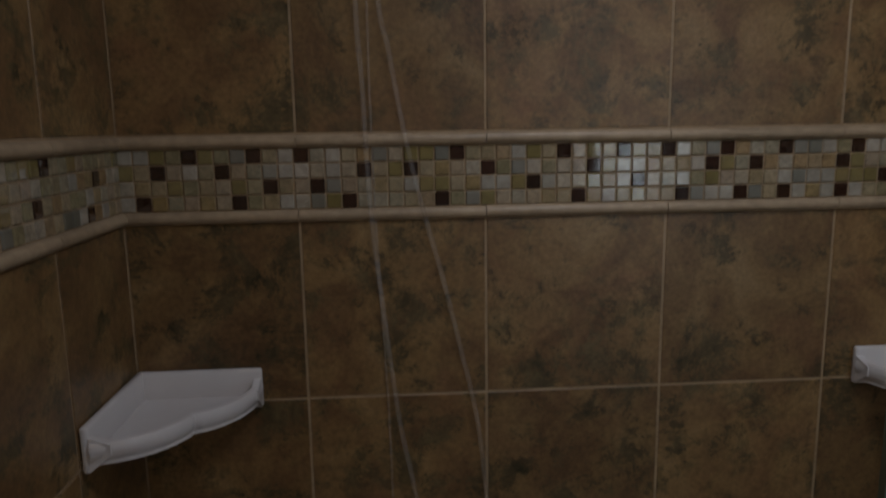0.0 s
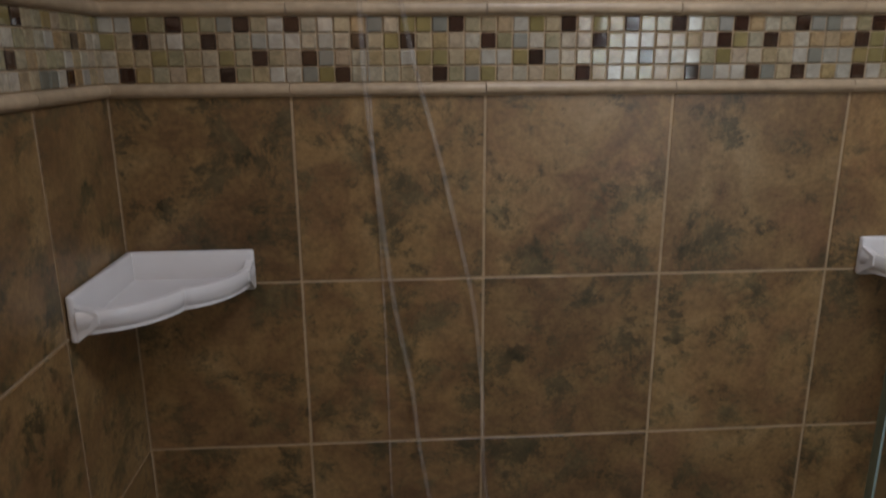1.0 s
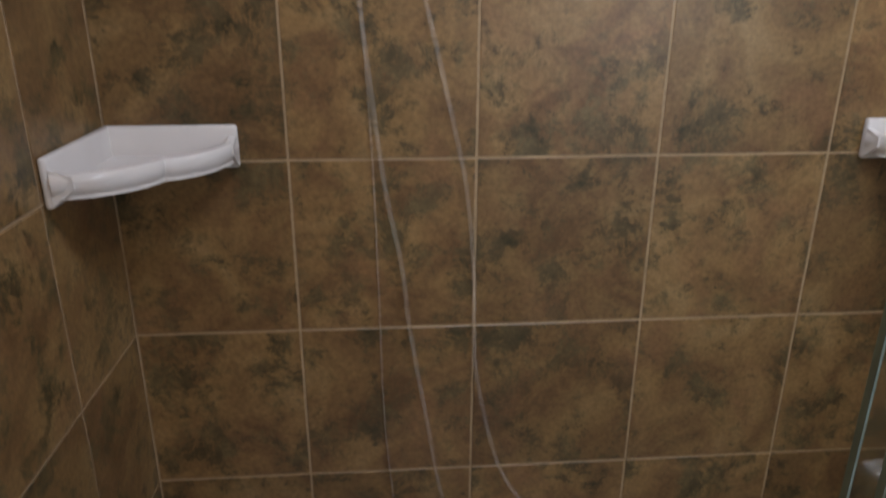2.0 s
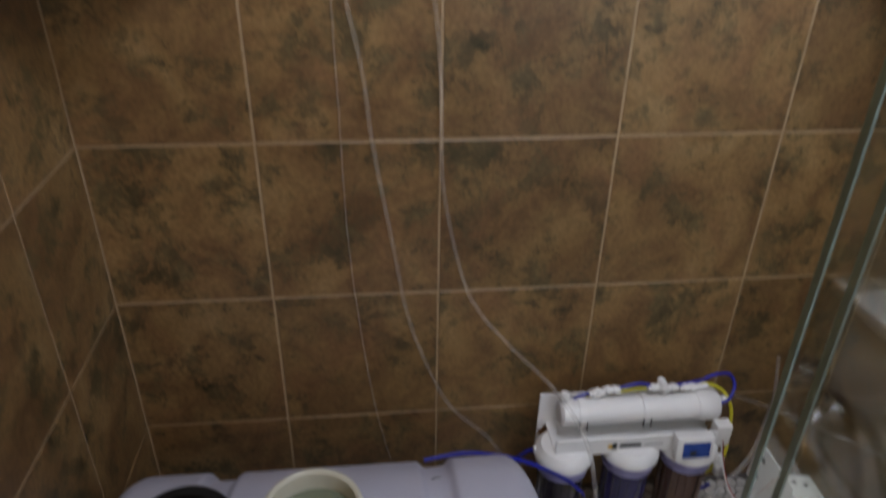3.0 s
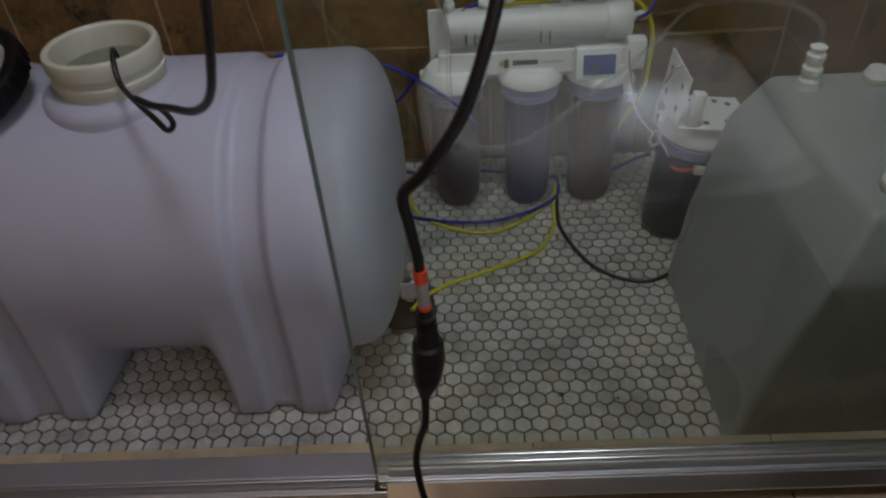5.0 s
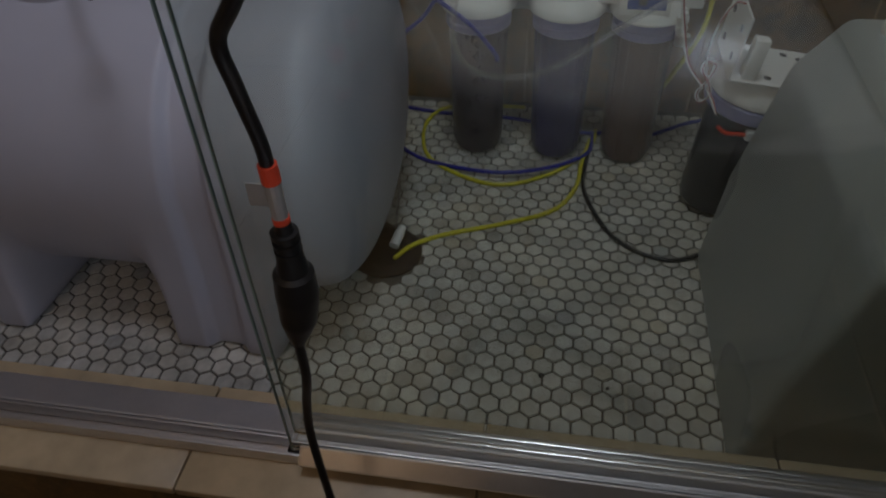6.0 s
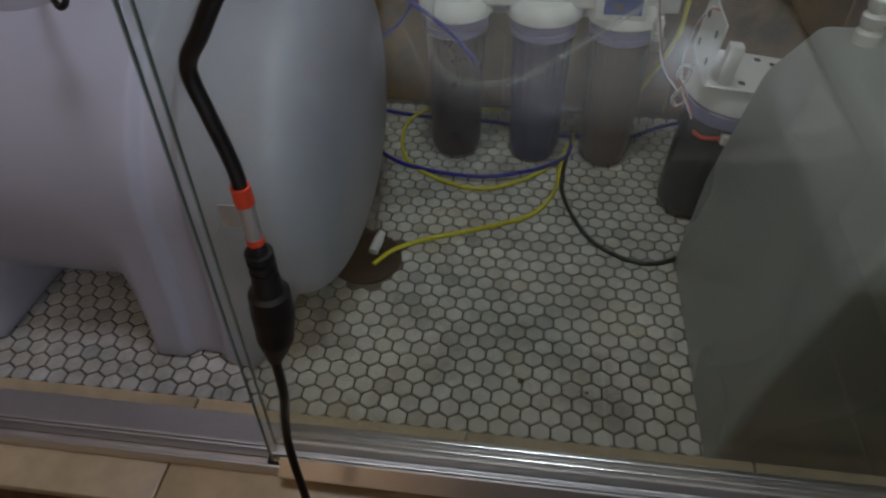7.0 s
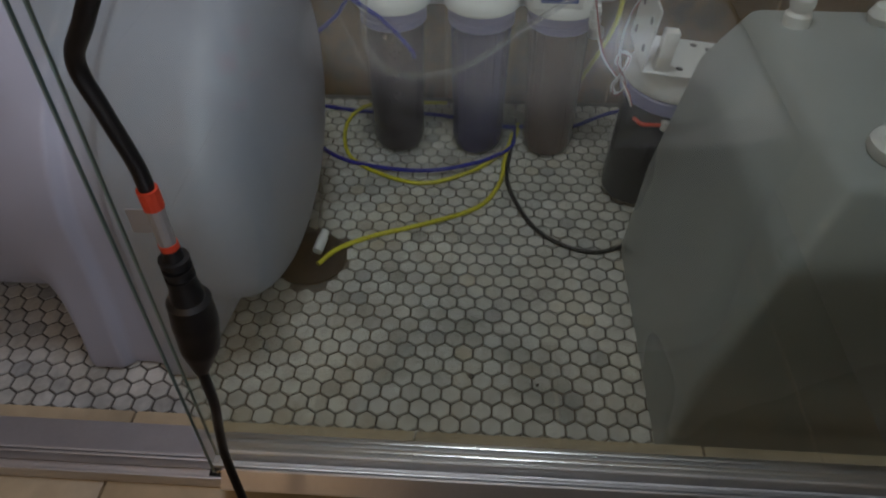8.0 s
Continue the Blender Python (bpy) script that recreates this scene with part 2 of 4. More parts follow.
def smooth_path(pts, n=8):
    """Catmull-Rom through the points."""
    p = [Vector(q) for q in pts]
    p = [p[0] * 2 - p[1]] + p + [p[-1] * 2 - p[-2]]
    out = []
    for i in range(1, len(p) - 2):
        for k in range(n):
            t = k / n
            a, b, c, d = p[i - 1], p[i], p[i + 1], p[i + 2]
            out.append(0.5 * ((2 * b) + (c - a) * t + (2 * a - 5 * b + 4 * c - d) * t * t + (3 * b - a - 3 * c + d) * t ** 3))
    out.append(p[-2])
    return out


def tube(bm, pts, r, seg=10, n=8, radii=None):
    path = smooth_path(pts, n) if n > 1 else [Vector(q) for q in pts]
    up = Vector((0.13, 0.27, 0.95)).normalized()
    rings = []
    side = None
    for i, q in enumerate(path):
        d = (path[min(i + 1, len(path) - 1)] - path[max(i - 1, 0)]).normalized()
        if side is None:
            side = d.cross(up).normalized()
        side = (side - d * side.dot(d)).normalized()
        other = d.cross(side)
        rr = radii(i / (len(path) - 1)) if radii else r
        rings.append([bm.verts.new(q + (side * math.cos(2 * math.pi * k / seg) + other * math.sin(2 * math.pi * k / seg)) * rr) for k in range(seg)])
    for a, b in zip(rings, rings[1:]):
        for k in range(seg):
            bm.faces.new((a[k], a[(k + 1) % seg], b[(k + 1) % seg], b[k]))
    bm.faces.new(rings[0])
    bm.faces.new(rings[-1])
    return bm


def prism(bm, outline, z0, z1, m=None):
    lo = [bm.verts.new((x, y, z0)) for x, y in outline]
    hi = [bm.verts.new((x, y, z1)) for x, y in outline]
    n = len(outline)
    for i in range(n):
        bm.faces.new((lo[i], lo[(i + 1) % n], hi[(i + 1) % n], hi[i]))
    bm.faces.new(lo)
    bm.faces.new(hi)
    if m is not None:
        bmesh.ops.transform(bm, matrix=m, verts=lo + hi)
    return bm


def structure(name, bm, material, label, category):
    return tagged(part(name, bm, material), label, category, "", "structure")


# ---- the room's shell ----
FLOOR_OUT = -0.035
wall_back = structure("wall_back", bx(XL - 0.12, XR + 0.12, 0.0012, 0.12, -0.05, CEIL), M_GROUT, "shower wall with brown stoneware tiles and tan grout", "wall")
wall_left = structure("wall_left", bx(XL - 0.12, XL - 0.0012, ROOM_Y - 0.1, 0.0012, -0.05, CEIL), M_GROUT, "side wall with brown stoneware tiles and tan grout", "wall")
wall_right = structure("wall_right", bx(XR + 0.0012, XR + 0.12, -0.875, 0.0012, -0.05, CEIL), M_GROUT, "dark shower side wall with brown stoneware tiles", "wall")
pony = structure("wall_low", bx(XR + 0.008, XR + 0.12, -1.75, -0.876, -0.05, 1.06), M_PLASTER, "low plastered partition beside the toilet", "wall")
structure("wall_room_right", bx(ROOM_XR, ROOM_XR + 0.12, ROOM_Y, -0.75, -0.05, CEIL), M_PLASTER, "plastered bathroom wall", "wall")
structure("wall_room_front", bx(XR + 0.121, ROOM_XR, -0.875, -0.75, -0.05, CEIL), M_PLASTER, "plastered bathroom wall", "wall")
bmw = bmesh.new()
for a in ((XL - 0.008, WIN[0], FLOOR_OUT, CEIL), (WIN[1], ROOM_XR + 0.12, FLOOR_OUT, CEIL), (WIN[0], WIN[1], FLOOR_OUT, WIN[2]), (WIN[0], WIN[1], WIN[3], CEIL)):
    box(bmw, a[0], a[1], ROOM_Y - 0.12, ROOM_Y, a[2], a[3])
structure("wall_rear", bmw, M_PLASTER, "plastered bathroom wall with a window opening", "wall")
structure("ceiling", bx(XL - 0.12, ROOM_XR + 0.12, ROOM_Y - 0.12, 0.12, CEIL, CEIL + 0.1), M_CEIL, "plain white painted ceiling", "ceiling")
floor_shower = structure("floor_shower", bx(XL - 0.008, XR + 0.008, -0.766, 0.008, -0.06, -0.0022), M_HEXGROUT, "shower floor of white marble hexagons with dirty grey grout", "floor")
floor_room = structure("floor_room", bx(XL - 0.008, ROOM_XR, ROOM_Y, -0.8845, FLOOR_OUT - 0.06, FLOOR_OUT - 0.003), M_GROUT, "brown tiled bathroom floor", "floor")
CURB_Y0, CURB_Y1, CURB_Z = -0.896, -0.768, 0.07
curb = structure("curb", bx(XL, XR, CURB_Y0 + 0.012, CURB_Y1, -0.05, CURB_Z - 0.012), M_GROUT, "low shower curb capped with cream marble", "curb")

# ---- horizontal leg tank ----
TX0, TX1 = 0.036, 0.774
TY, TZ, TRY, TRZ = -0.412, 0.214, 0.243, 0.210
LEGS = ((0.166, 0.296), (0.522, 0.652))


def ease(t):
    t = min(1.0, max(0.0, t))
    return t * t * (3 - 2 * t)


def tank_section(x):
    """Radius scale of the tank at x: domed ends with a shoulder, and two moulded grooves."""
    u = min(x - TX0, TX1 - x)
    r = 1.0
    if u < 0.078:
        k = 1 - u / 0.078
        r = 0.80 * math.sqrt(max(0.0, 1 - k ** 2.6)) + 0.20 * (1 - k ** 6)
    r -= 0.012 * ease((u - 0.165) / 0.02)
    for g0, g1 in ((0.205, 0.254), (0.564, 0.611)):
        d = max(g0 - x, x - g1)
        r -= 0.050 * ease(0.5 - d / 0.016)
    return r


def leg_share(x):
    """How far the underside is drawn down into a leg at x."""
    return max(ease(1 - max(a - x, x - b, 0.0) / 0.042) for a, b in LEGS)


water_tank = thing("water_tank", "white polyethylene horizontal leg tank with an open filler neck", "tank")
bm = bmesh.new()
xs = sorted({round(x, 4) for x in [TX0, TX0 + 0.0008, TX0 + 0.003, TX0 + 0.007, TX1 - 0.007, TX1 - 0.003, TX1 - 0.0008, TX1] + [TX0 + 0.012 + (TX1 - TX0 - 0.024) * i / 190 for i in range(191)]})
rings = []
SIDES = 96
for x in xs:
    s = max(0.02, tank_section(x))
    w = leg_share(x)
    ring = []
    for k in range(SIDES):
        a = 2 * math.pi * k / SIDES
        c, d = math.cos(a), math.sin(a)
        e = 2 / 2.05
        y, z = TRY * s * math.copysign(abs(c) ** e, c), TZ + TRZ * s * math.copysign(abs(d) ** e, d)
        if d < 0 and w > 0:
            q = math.degrees(math.asin(-d)) / 90
            fall = min(1.0, q / 0.62)
            side = (TRY * s + 0.017 * fall * fall) * min(1.0, (1 - q) / 0.38)
            low = TZ * (1 - fall)
            if fall > 0.96:
                low += 0.004 * ((fall - 0.96) / 0.04) * (q < 0.64)
            y += (math.copysign(side, c) - y) * w
            z += (max(0.0, low) - z) * w
        ring.append(bm.verts.new((x, TY + y, z)))
    rings.append(ring)
for a, b in zip(rings, rings[1:]):
    for k in range(SIDES):
        bm.faces.new((a[k], a[(k + 1) % SIDES], b[(k + 1) % SIDES], b[k]))
bm.faces.new(rings[0])
bm.faces.new(rings[-1])
part("body", bm, M_PE, water_tank, "milky white tank body moulded in one with four ribbed legs", smooth=True)
NX, NY = 0.395, -0.422
part("collar", lathe(bmesh.new(), [(0.097, 0.392), (0.0965, 0.412), (0.093, 0.420), (0.086, 0.425), (0.078, 0.427), (0.060, 0.428), (0.060, 0.392)], 64, pose(NX, NY, 0)), M_PE, water_tank, smooth=True)
part("neck", lathe(bmesh.new(), [(0.0705, 0.415), (0.0705, 0.436), (0.0735, 0.438), (0.0735, 0.444), (0.0705, 0.446), (0.0705, 0.455), (0.0735, 0.457), (0.0745, 0.472), (0.0725, 0.478), (0.068, 0.480),
                                 (0.064, 0.477), (0.0625, 0.470), (0.0625, 0.415)], 64, pose(NX, NY, 0)), M_PEY, water_tank, "threaded yellowed filler neck", smooth=True)
part("water", lathe(bmesh.new(), [(0.0, 0.446), (0.0622, 0.446)], 48, pose(NX, NY, 0), closed=False), M_WATER, water_tank, "green-tinged water inside the neck")
part("outlet", lathe(bmesh.new(), [(0.0, 0.0), (0.014, 0.0), (0.016, 0.003), (0.013, 0.004), (0.0, 0.002)], 24, pose(0.588, -0.315, 0.389, -20)), M_BROWNDRAIN, water_tank, "dirty dark outlet in the groove", smooth=True)

cap = thing("tank_cap", "black threaded plastic cap lying upside down on the tank", "cap")
cap.matrix_world = pose(0.221, -0.455, 0.436, 21, -7, 0) @ Matrix.Scale(0.95, 4)
part("shell", lathe(bmesh.new(), [(0.0, 0.0), (0.084, 0.0), (0.09, 0.006), (0.092, 0.036), (0.089, 0.04), (0.077, 0.04), (0.074, 0.036), (0.072, 0.010), (0.03, 0.009), (0.028, 0.015), (0.0, 0.015)], 64), M_CAP, cap, smooth=True)
for i in range(36):
    part("grip_rib", bx(0.0885, 0.0925, -0.0028, 0.0028, 0.006, 0.033, 0.001, 1, pose(0, 0, 0, 0, 0, 10 * i)), M_CAP, cap)
foam = tagged(part("foam_block", bx(-0.027, 0.027, -0.023, 0.023, 0, 0.036, 0.005, 2), M_FOAM, None, smooth=True), "cream foam plug resting on the black cap", "foam")
foam.matrix_world = pose(0.246, -0.432, 0.457, 22, -2, -18) @ Matrix.Scale(0.92, 4)

# ---- filter unit ----
ro = thing("filter_unit", "white reverse osmosis filter unit with three upright canisters", "filter")
CY = -0.147
for cx, m, lab in ((0.853, M_CAN_A, "clear canister filled with black carbon"), (0.988, M_CAN_B, "indigo tinted canister"), (1.108, M_CAN_C, "clear canister with brown resin")):
    can = part("canister", lathe(bmesh.new(), [(0.0, 0.002), (0.030, 0.002), (0.037, 0.006), (0.040, 0.014), (0.0415, 0.03), (0.0455, 0.235), (0.0455, 0.25)], 40, pose(cx, CY, 0)), m, ro, lab, smooth=True)
    for i in range(18):
        a = 2 * math.pi * i / 18
        part("rib", tube(bmesh.new(), [(cx + 0.0405 * math.cos(a), CY + 0.0405 * math.sin(a), 0.02), (cx + 0.0455 * math.cos(a), CY + 0.0455 * math.sin(a), 0.232)], 0.0016, 5, 1), m, can)
    part("ring", lathe(bmesh.new(), [(0.0475, 0.228), (0.051, 0.231), (0.051, 0.240), (0.0485, 0.242), (0.051, 0.244), (0.051, 0.256), (0.048, 0.258)], 40, pose(cx, CY, 0)), M_PURPLE, ro, smooth=True)
    part("head", lathe(bmesh.new(), [(0.053, 0.256), (0.0575, 0.259), (0.0575, 0.268), (0.053, 0.276), (0.045, 0.285), (0.0, 0.285)], 40, pose(cx, CY, 0)), M_WHITE, ro, smooth=True)

part("back_plate", bx(0.812, 1.172, -0.088, -0.084, 0.225, 0.362, 0.001, 1), M_WHITE, ro, "white steel back plate with a rust stain")
part("rust_patch", prism(bmesh.new(), [(0.013 * (1 + 0.35 * math.sin(5 * a)) * math.cos(a), 0.016 * (1 + 0.3 * math.cos(3 * a)) * math.sin(a)) for a in [i * 0.349 for i in range(18)]], 0, 0.001,
     pose(0.829, -0.0892, 0.262, 90)), M_RUST, ro, "rust stain")
part("front_plate", bx(0.828, 1.150, -0.172, -0.168, 0.276, 0.318, 0.0015, 1), M_WHITE, ro)
part("top_plate", bx(0.828, 1.150, -0.1665, -0.09, 0.286, 0.290, 0.001, 1), M_WHITE, ro)
HX = pose(0, -0.122, 0.344, 0, 90, 0)
housing = part("membrane_housing", lathe(bmesh.new(), [(0.0, 0.842), (0.02, 0.842), (0.0265, 0.848), (0.0265, 1.1), (0.0265, 1.118)], 36, HX), M_WHITE, ro, "glossy white horizontal membrane housing", smooth=True)
part("end_cap", lathe(bmesh.new(), [(0.0285, 1.116), (0.0305, 1.119), (0.0305, 1.155), (0.027, 1.160), (0.0, 1.160)], 36, HX), M_WHITE, housing, smooth=True)
for cx in (0.885, 1.012):
    clip = part("clip", lathe(bmesh.new(), [(0.0268, cx - 0.007), (0.0295, cx - 0.007), (0.0295, cx + 0.007), (0.0268, cx + 0.007)], 36, HX, closed=False), M_WHITE, ro, smooth=True)
    for dx in (-0.0075, 0.0075):
        part("slot", bx(cx + dx - 0.001, cx + dx + 0.001, -0.1525, -0.150, 0.322, 0.342), M_INK, clip)
# printed label: a mark and two bars
part("mark", bx(0.932, 0.942, -0.1732, -0.1722, 0.292, 0.302), M_GOLDINK, ro, "yellow and black printed mark")
part("mark", bx(0.940, 0.949, -0.1735, -0.1724, 0.289, 0.305), M_INK, ro)
part("label_bar", bx(0.955, 0.998, -0.1732, -0.1722, 0.293, 0.302), M_INK, ro, "black printed bar")
part("label_bar", bx(1.003, 1.042, -0.1732, -0.1722, 0.295, 0.299), M_SILVER, ro, "grey printed bar")
lcd = part("display_box", bx(-0.037, 0.037, -0.012, 0.012, -0.027, 0.027, 0.003, 2, pose(1.096, -0.186, 0.299, -8)), M_WHITE, ro, "white display box with a blue face", smooth=True)
part("screen", bx(-0.027, 0.027, -0.0135, -0.0122, -0.018, 0.016, 0, 1, pose(1.098, -0.186, 0.299, -8)), M_LCD, lcd, "blue display face")
part("dark_window", bx(-0.012, 0.0, -0.0146, -0.0137, -0.012, -0.002, 0, 1, pose(1.098, -0.186, 0.299, -8)), M_INK, lcd)
part("end_tab", bx(1.150, 1.182, -0.168, -0.142, 0.272, 0.325, 0.003, 2), M_WHITE, ro, smooth=True)


def fitting(x, y, z, axis, parent, size=1.0):
    """Push-fit connector: body with two collars."""
    rot = {"x": (0, 90, 0), "y": (90, 0, 0), "z": (0, 0, 0)}[axis]
    return part("fitting", lathe(bmesh.new(), [(0.0, -0.017), (0.0065, -0.017), (0.0065, -0.012), (0.0088, -0.011), (0.0088, -0.004), (0.0072, -0.003), (0.0072, 0.003), (0.0088, 0.004),
                                     (0.0088, 0.011), (0.0065, 0.012), (0.0065, 0.017), (0.0, 0.017)], 14,
                                     pose(x, y, z, *rot) @ Matrix.Scale(size, 4)), M_WHITE, parent, smooth=True)


fitting(0.815, -0.140, 0.268, "x", ro, 1.2)
fitting(0.851, -0.118, 0.372, "z", ro, 1.1)
for fx, fz, ax in ((0.918, 0.380, "x"), (0.918, 0.372, "z"), (0.945, 0.386, "x"), (1.035, 0.386, "x"), (1.048, 0.392, "y"), (1.062, 0.384, "x"), (1.05, 0.378, "z"), (1.10, 0.382, "x"), (1.172, 0.344, "x")):
    fitting(fx, -0.112, fz, ax, ro)
part("white_bar", bx(1.09, 1.145, -0.112, -0.098, 0.374, 0.382, 0.002, 1), M_WHITE, ro)
fitting(1.152, -0.195, 0.262, "z", ro, 1.0)
part("steel_nut", lathe(bmesh.new(), [(0.0, 0.232), (0.011, 0.232), (0.011, 0.246), (0.0, 0.246)], 12, pose(1.156, -0.197, 0)), M_ALU, ro)


def hose(name, pts, r, material, label, category="tube", seg=10, n=8):
    return tagged(part(name, tube(bmesh.new(), pts, r, seg, n), material, None, smooth=True), label, category)


hose("blue_tube", [(0.872, -0.112, 0.366), (0.89, -0.108, 0.374), (0.915, -0.112, 0.380), (0.96, -0.112, 0.389), (1.0, -0.11, 0.397), (1.035, -0.112, 0.387)], 0.0034, M_BLUE, "short dark blue tube between white fittings")
hose("blue_tube", [(1.062, -0.112, 0.386), (1.09, -0.108, 0.388), (1.13, -0.10, 0.386), (1.165, -0.09, 0.392), (1.195, -0.088, 0.388), (1.205, -0.1, 0.37), (1.19, -0.118, 0.352), (1.172, -0.122, 0.344)], 0.0034, M_BLUE,
     "dark blue tube looping round the housing's end")
hose("blue_tube", [(0.570, -0.237, 0.361), (0.642, -0.224, 0.358), (0.703, -0.219, 0.343), (0.761, -0.216, 0.317), (0.810, -0.211, 0.282), (0.852, -0.205, 0.245), (0.884, -0.202, 0.205), (0.888, -0.196, 0.190)], 0.0036, M_BLUE,
     "bright blue tube arching from the tank to the filter")
hose("blue_tube", [(0.50, -0.07, 0.0036), (0.56, -0.08, 0.03), (0.63, -0.095, 0.10), (0.70, -0.11, 0.165), (0.756, -0.12, 0.215), (0.785, -0.132, 0.256), (0.812, -0.14, 0.268)], 0.0034, M_BLUE, "blue tube rising to the filter's inlet")
hose("blue_tube", [(0.60, -0.03, 0.0036), (0.671, -0.042, 0.0036), (0.773, -0.062, 0.0036), (0.911, -0.067, 0.0036), (1.034, -0.098, 0.0036), (1.10, -0.09, 0.0036), (1.152, -0.093, 0.0036), (1.218, -0.05, 0.0036), (1.26, -0.03, 0.0036)], 0.0034, M_BLUE,
     "dark blue tube lying on the hexagon tiles")
hose("blue_tube", [(0.66, -0.10, 0.0036), (0.694, -0.151, 0.0036), (0.768, -0.214, 0.0045), (0.888, -0.245, 0.011), (0.98, -0.222, 0.011), (1.045, -0.167, 0.007), (1.055, -0.10, 0.0036)], 0.0034, M_BLUE,
     "dark blue tube curving over the yellow tube")
hose("yellow_tube", [(0.929, -0.026, 0.0037), (0.85, -0.03, 0.0037), (0.778, -0.058, 0.010), (0.752, -0.118, 0.0037), (0.782, -0.213, 0.0037), (0.891, -0.268, 0.0037), (0.981, -0.232, 0.0037), (1.04, -0.165, 0.0037), (1.056, -0.125, 0.0037), (1.06, -0.09, 0.0037)], 0.0034, M_YELLOW,
     "yellow tube coiled on the floor under the filter")
hose("yellow_tube", [(1.05, -0.12, 0.0037), (1.036, -0.198, 0.0037), (1.028, -0.261, 0.0037), (0.994, -0.323, 0.0037), (0.918, -0.365, 0.0037), (0.835, -0.4, 0.0037), (0.79, -0.43, 0.0037), (0.767, -0.462, 0.0037)], 0.0036, M_YELLOW,
     "yellow drain tube ending at the floor drain")
hose("yellow_tube", [(0.90, -0.104, 0.366), (0.98, -0.10, 0.372), (1.06, -0.098, 0.374), (1.13, -0.10, 0.38), (1.175, -0.105, 0.365), (1.20, -0.115, 0.325), (1.20, -0.13, 0.27), (1.185, -0.15, 0.21), (1.14, -0.09, 0.06), (1.11, -0.07, 0.0037)], 0.0036, M_YELLOW,
     "yellow tube running behind the membrane housing")
hose("black_tube", [(1.052, -0.13, 0.0037), (1.045, -0.18, 0.0037), (1.041, -0.26, 0.0037), (1.071, -0.349, 0.0037), (1.111, -0.396, 0.0037), (1.166, -0.415, 0.0037), (1.218, -0.392, 0.0037), (1.25, -0.35, 0.0037)], 0.0036, M_BLACK,
     "black tube curved on the hexagon tiles")
hose("clear_tube", [(0.42, -0.014, 2.1), (0.411, -0.014, 1.83), (0.417, -0.014, 1.70), (0.421, -0.014, 1.567), (0.426, -0.014, 1.474), (0.445, -0.014, 1.28), (0.464, -0.014, 1.12), (0.488, -0.014, 0.988), (0.501, -0.014, 0.862), (0.530, -0.014, 0.676), (0.555, -0.014, 0.52),
                    (0.594, -0.014, 0.39), (0.646, -0.016, 0.275), (0.735, -0.03, 0.182), (0.79, -0.07, 0.08), (0.80, -0.075, 0.0045)], 0.0042, M_TUBE, "clear vinyl tube hanging along the tiled wall", n=10)
hose("clear_tube", [(0.425, -0.012, 2.1), (0.446, -0.012, 1.83), (0.459, -0.012, 1.762), (0.480, -0.014, 1.638), (0.503, -0.014, 1.528), (0.538, -0.012, 1.395), (0.572, -0.012, 1.25), (0.599, -0.012, 1.12), (0.613, -0.012, 0.98), (0.616, -0.012, 0.87), (0.622, -0.014, 0.769),
                    (0.653, -0.02, 0.621), (0.684, -0.04, 0.545), (0.737, -0.10, 0.50), (0.808, -0.199, 0.466), (0.846, -0.279, 0.419), (0.848, -0.350, 0.365), (0.850, -0.388, 0.312), (0.885, -0.397, 0.278), (0.963, -0.377, 0.275), (1.055, -0.329, 0.316), (1.147, -0.281, 0.359),
                    (1.22, -0.2, 0.38), (1.28, -0.12, 0.37), (1.34, -0.02, 0.37)],
     0.0040, M_TUBE, "clear vinyl tube drooping in front of the filter canisters", n=10)
hose("clear_tube", [(0.43, -0.006, 2.1), (0.428, -0.006, 1.7), (0.434, -0.006, 1.40), (0.443, -0.006, 1.18), (0.447, -0.006, 0.95), (0.450, -0.006, 0.70), (0.462, -0.006, 0.52), (0.486, -0.006, 0.29), (0.53, -0.03, 0.08), (0.56, -0.05, 0.0035)], 0.0020, M_TUBE,
     "thin clear tube against the tiled wall", n=10)
hose("clear_tube", [(0.66, -0.12, 0.0048), (0.704, -0.192, 0.012), (0.738, -0.28, 0.012), (0.752, -0.36, 0.01), (0.758, -0.41, 0.010)], 0.003, M_TUBE, "thin clear tube beside the drain")
drain_fit = tagged(part("tube_connector", lathe(bmesh.new(), [(0.0, 0.0), (0.0075, 0.0), (0.0075, 0.026), (0.006, 0.028), (0.006, 0.036), (0.0, 0.036)], 16, pose(0.764, -0.447, 0.014, -76, 0, -12)), M_WHITE, None, smooth=True),
                   "small white connector lying at the drain", "connector")

# ---- floor drain ----
drain = thing("floor_drain", "dark rusty open floor drain", "drain")
drain.matrix_world = pose(0.752, -0.447, 0.0)
part("flange", lathe(bmesh.new(), [(0.054, 0.0), (0.054, 0.002), (0.047, 0.0025), (0.044, 0.001)], 44), M_BROWNDRAIN, drain, smooth=True)
part("bowl", lathe(bmesh.new(), [(0.045, 0.0015), (0.030, 0.0010), (0.0, 0.0006)], 40, closed=False), M_BROWNDRAIN, drain, smooth=True)

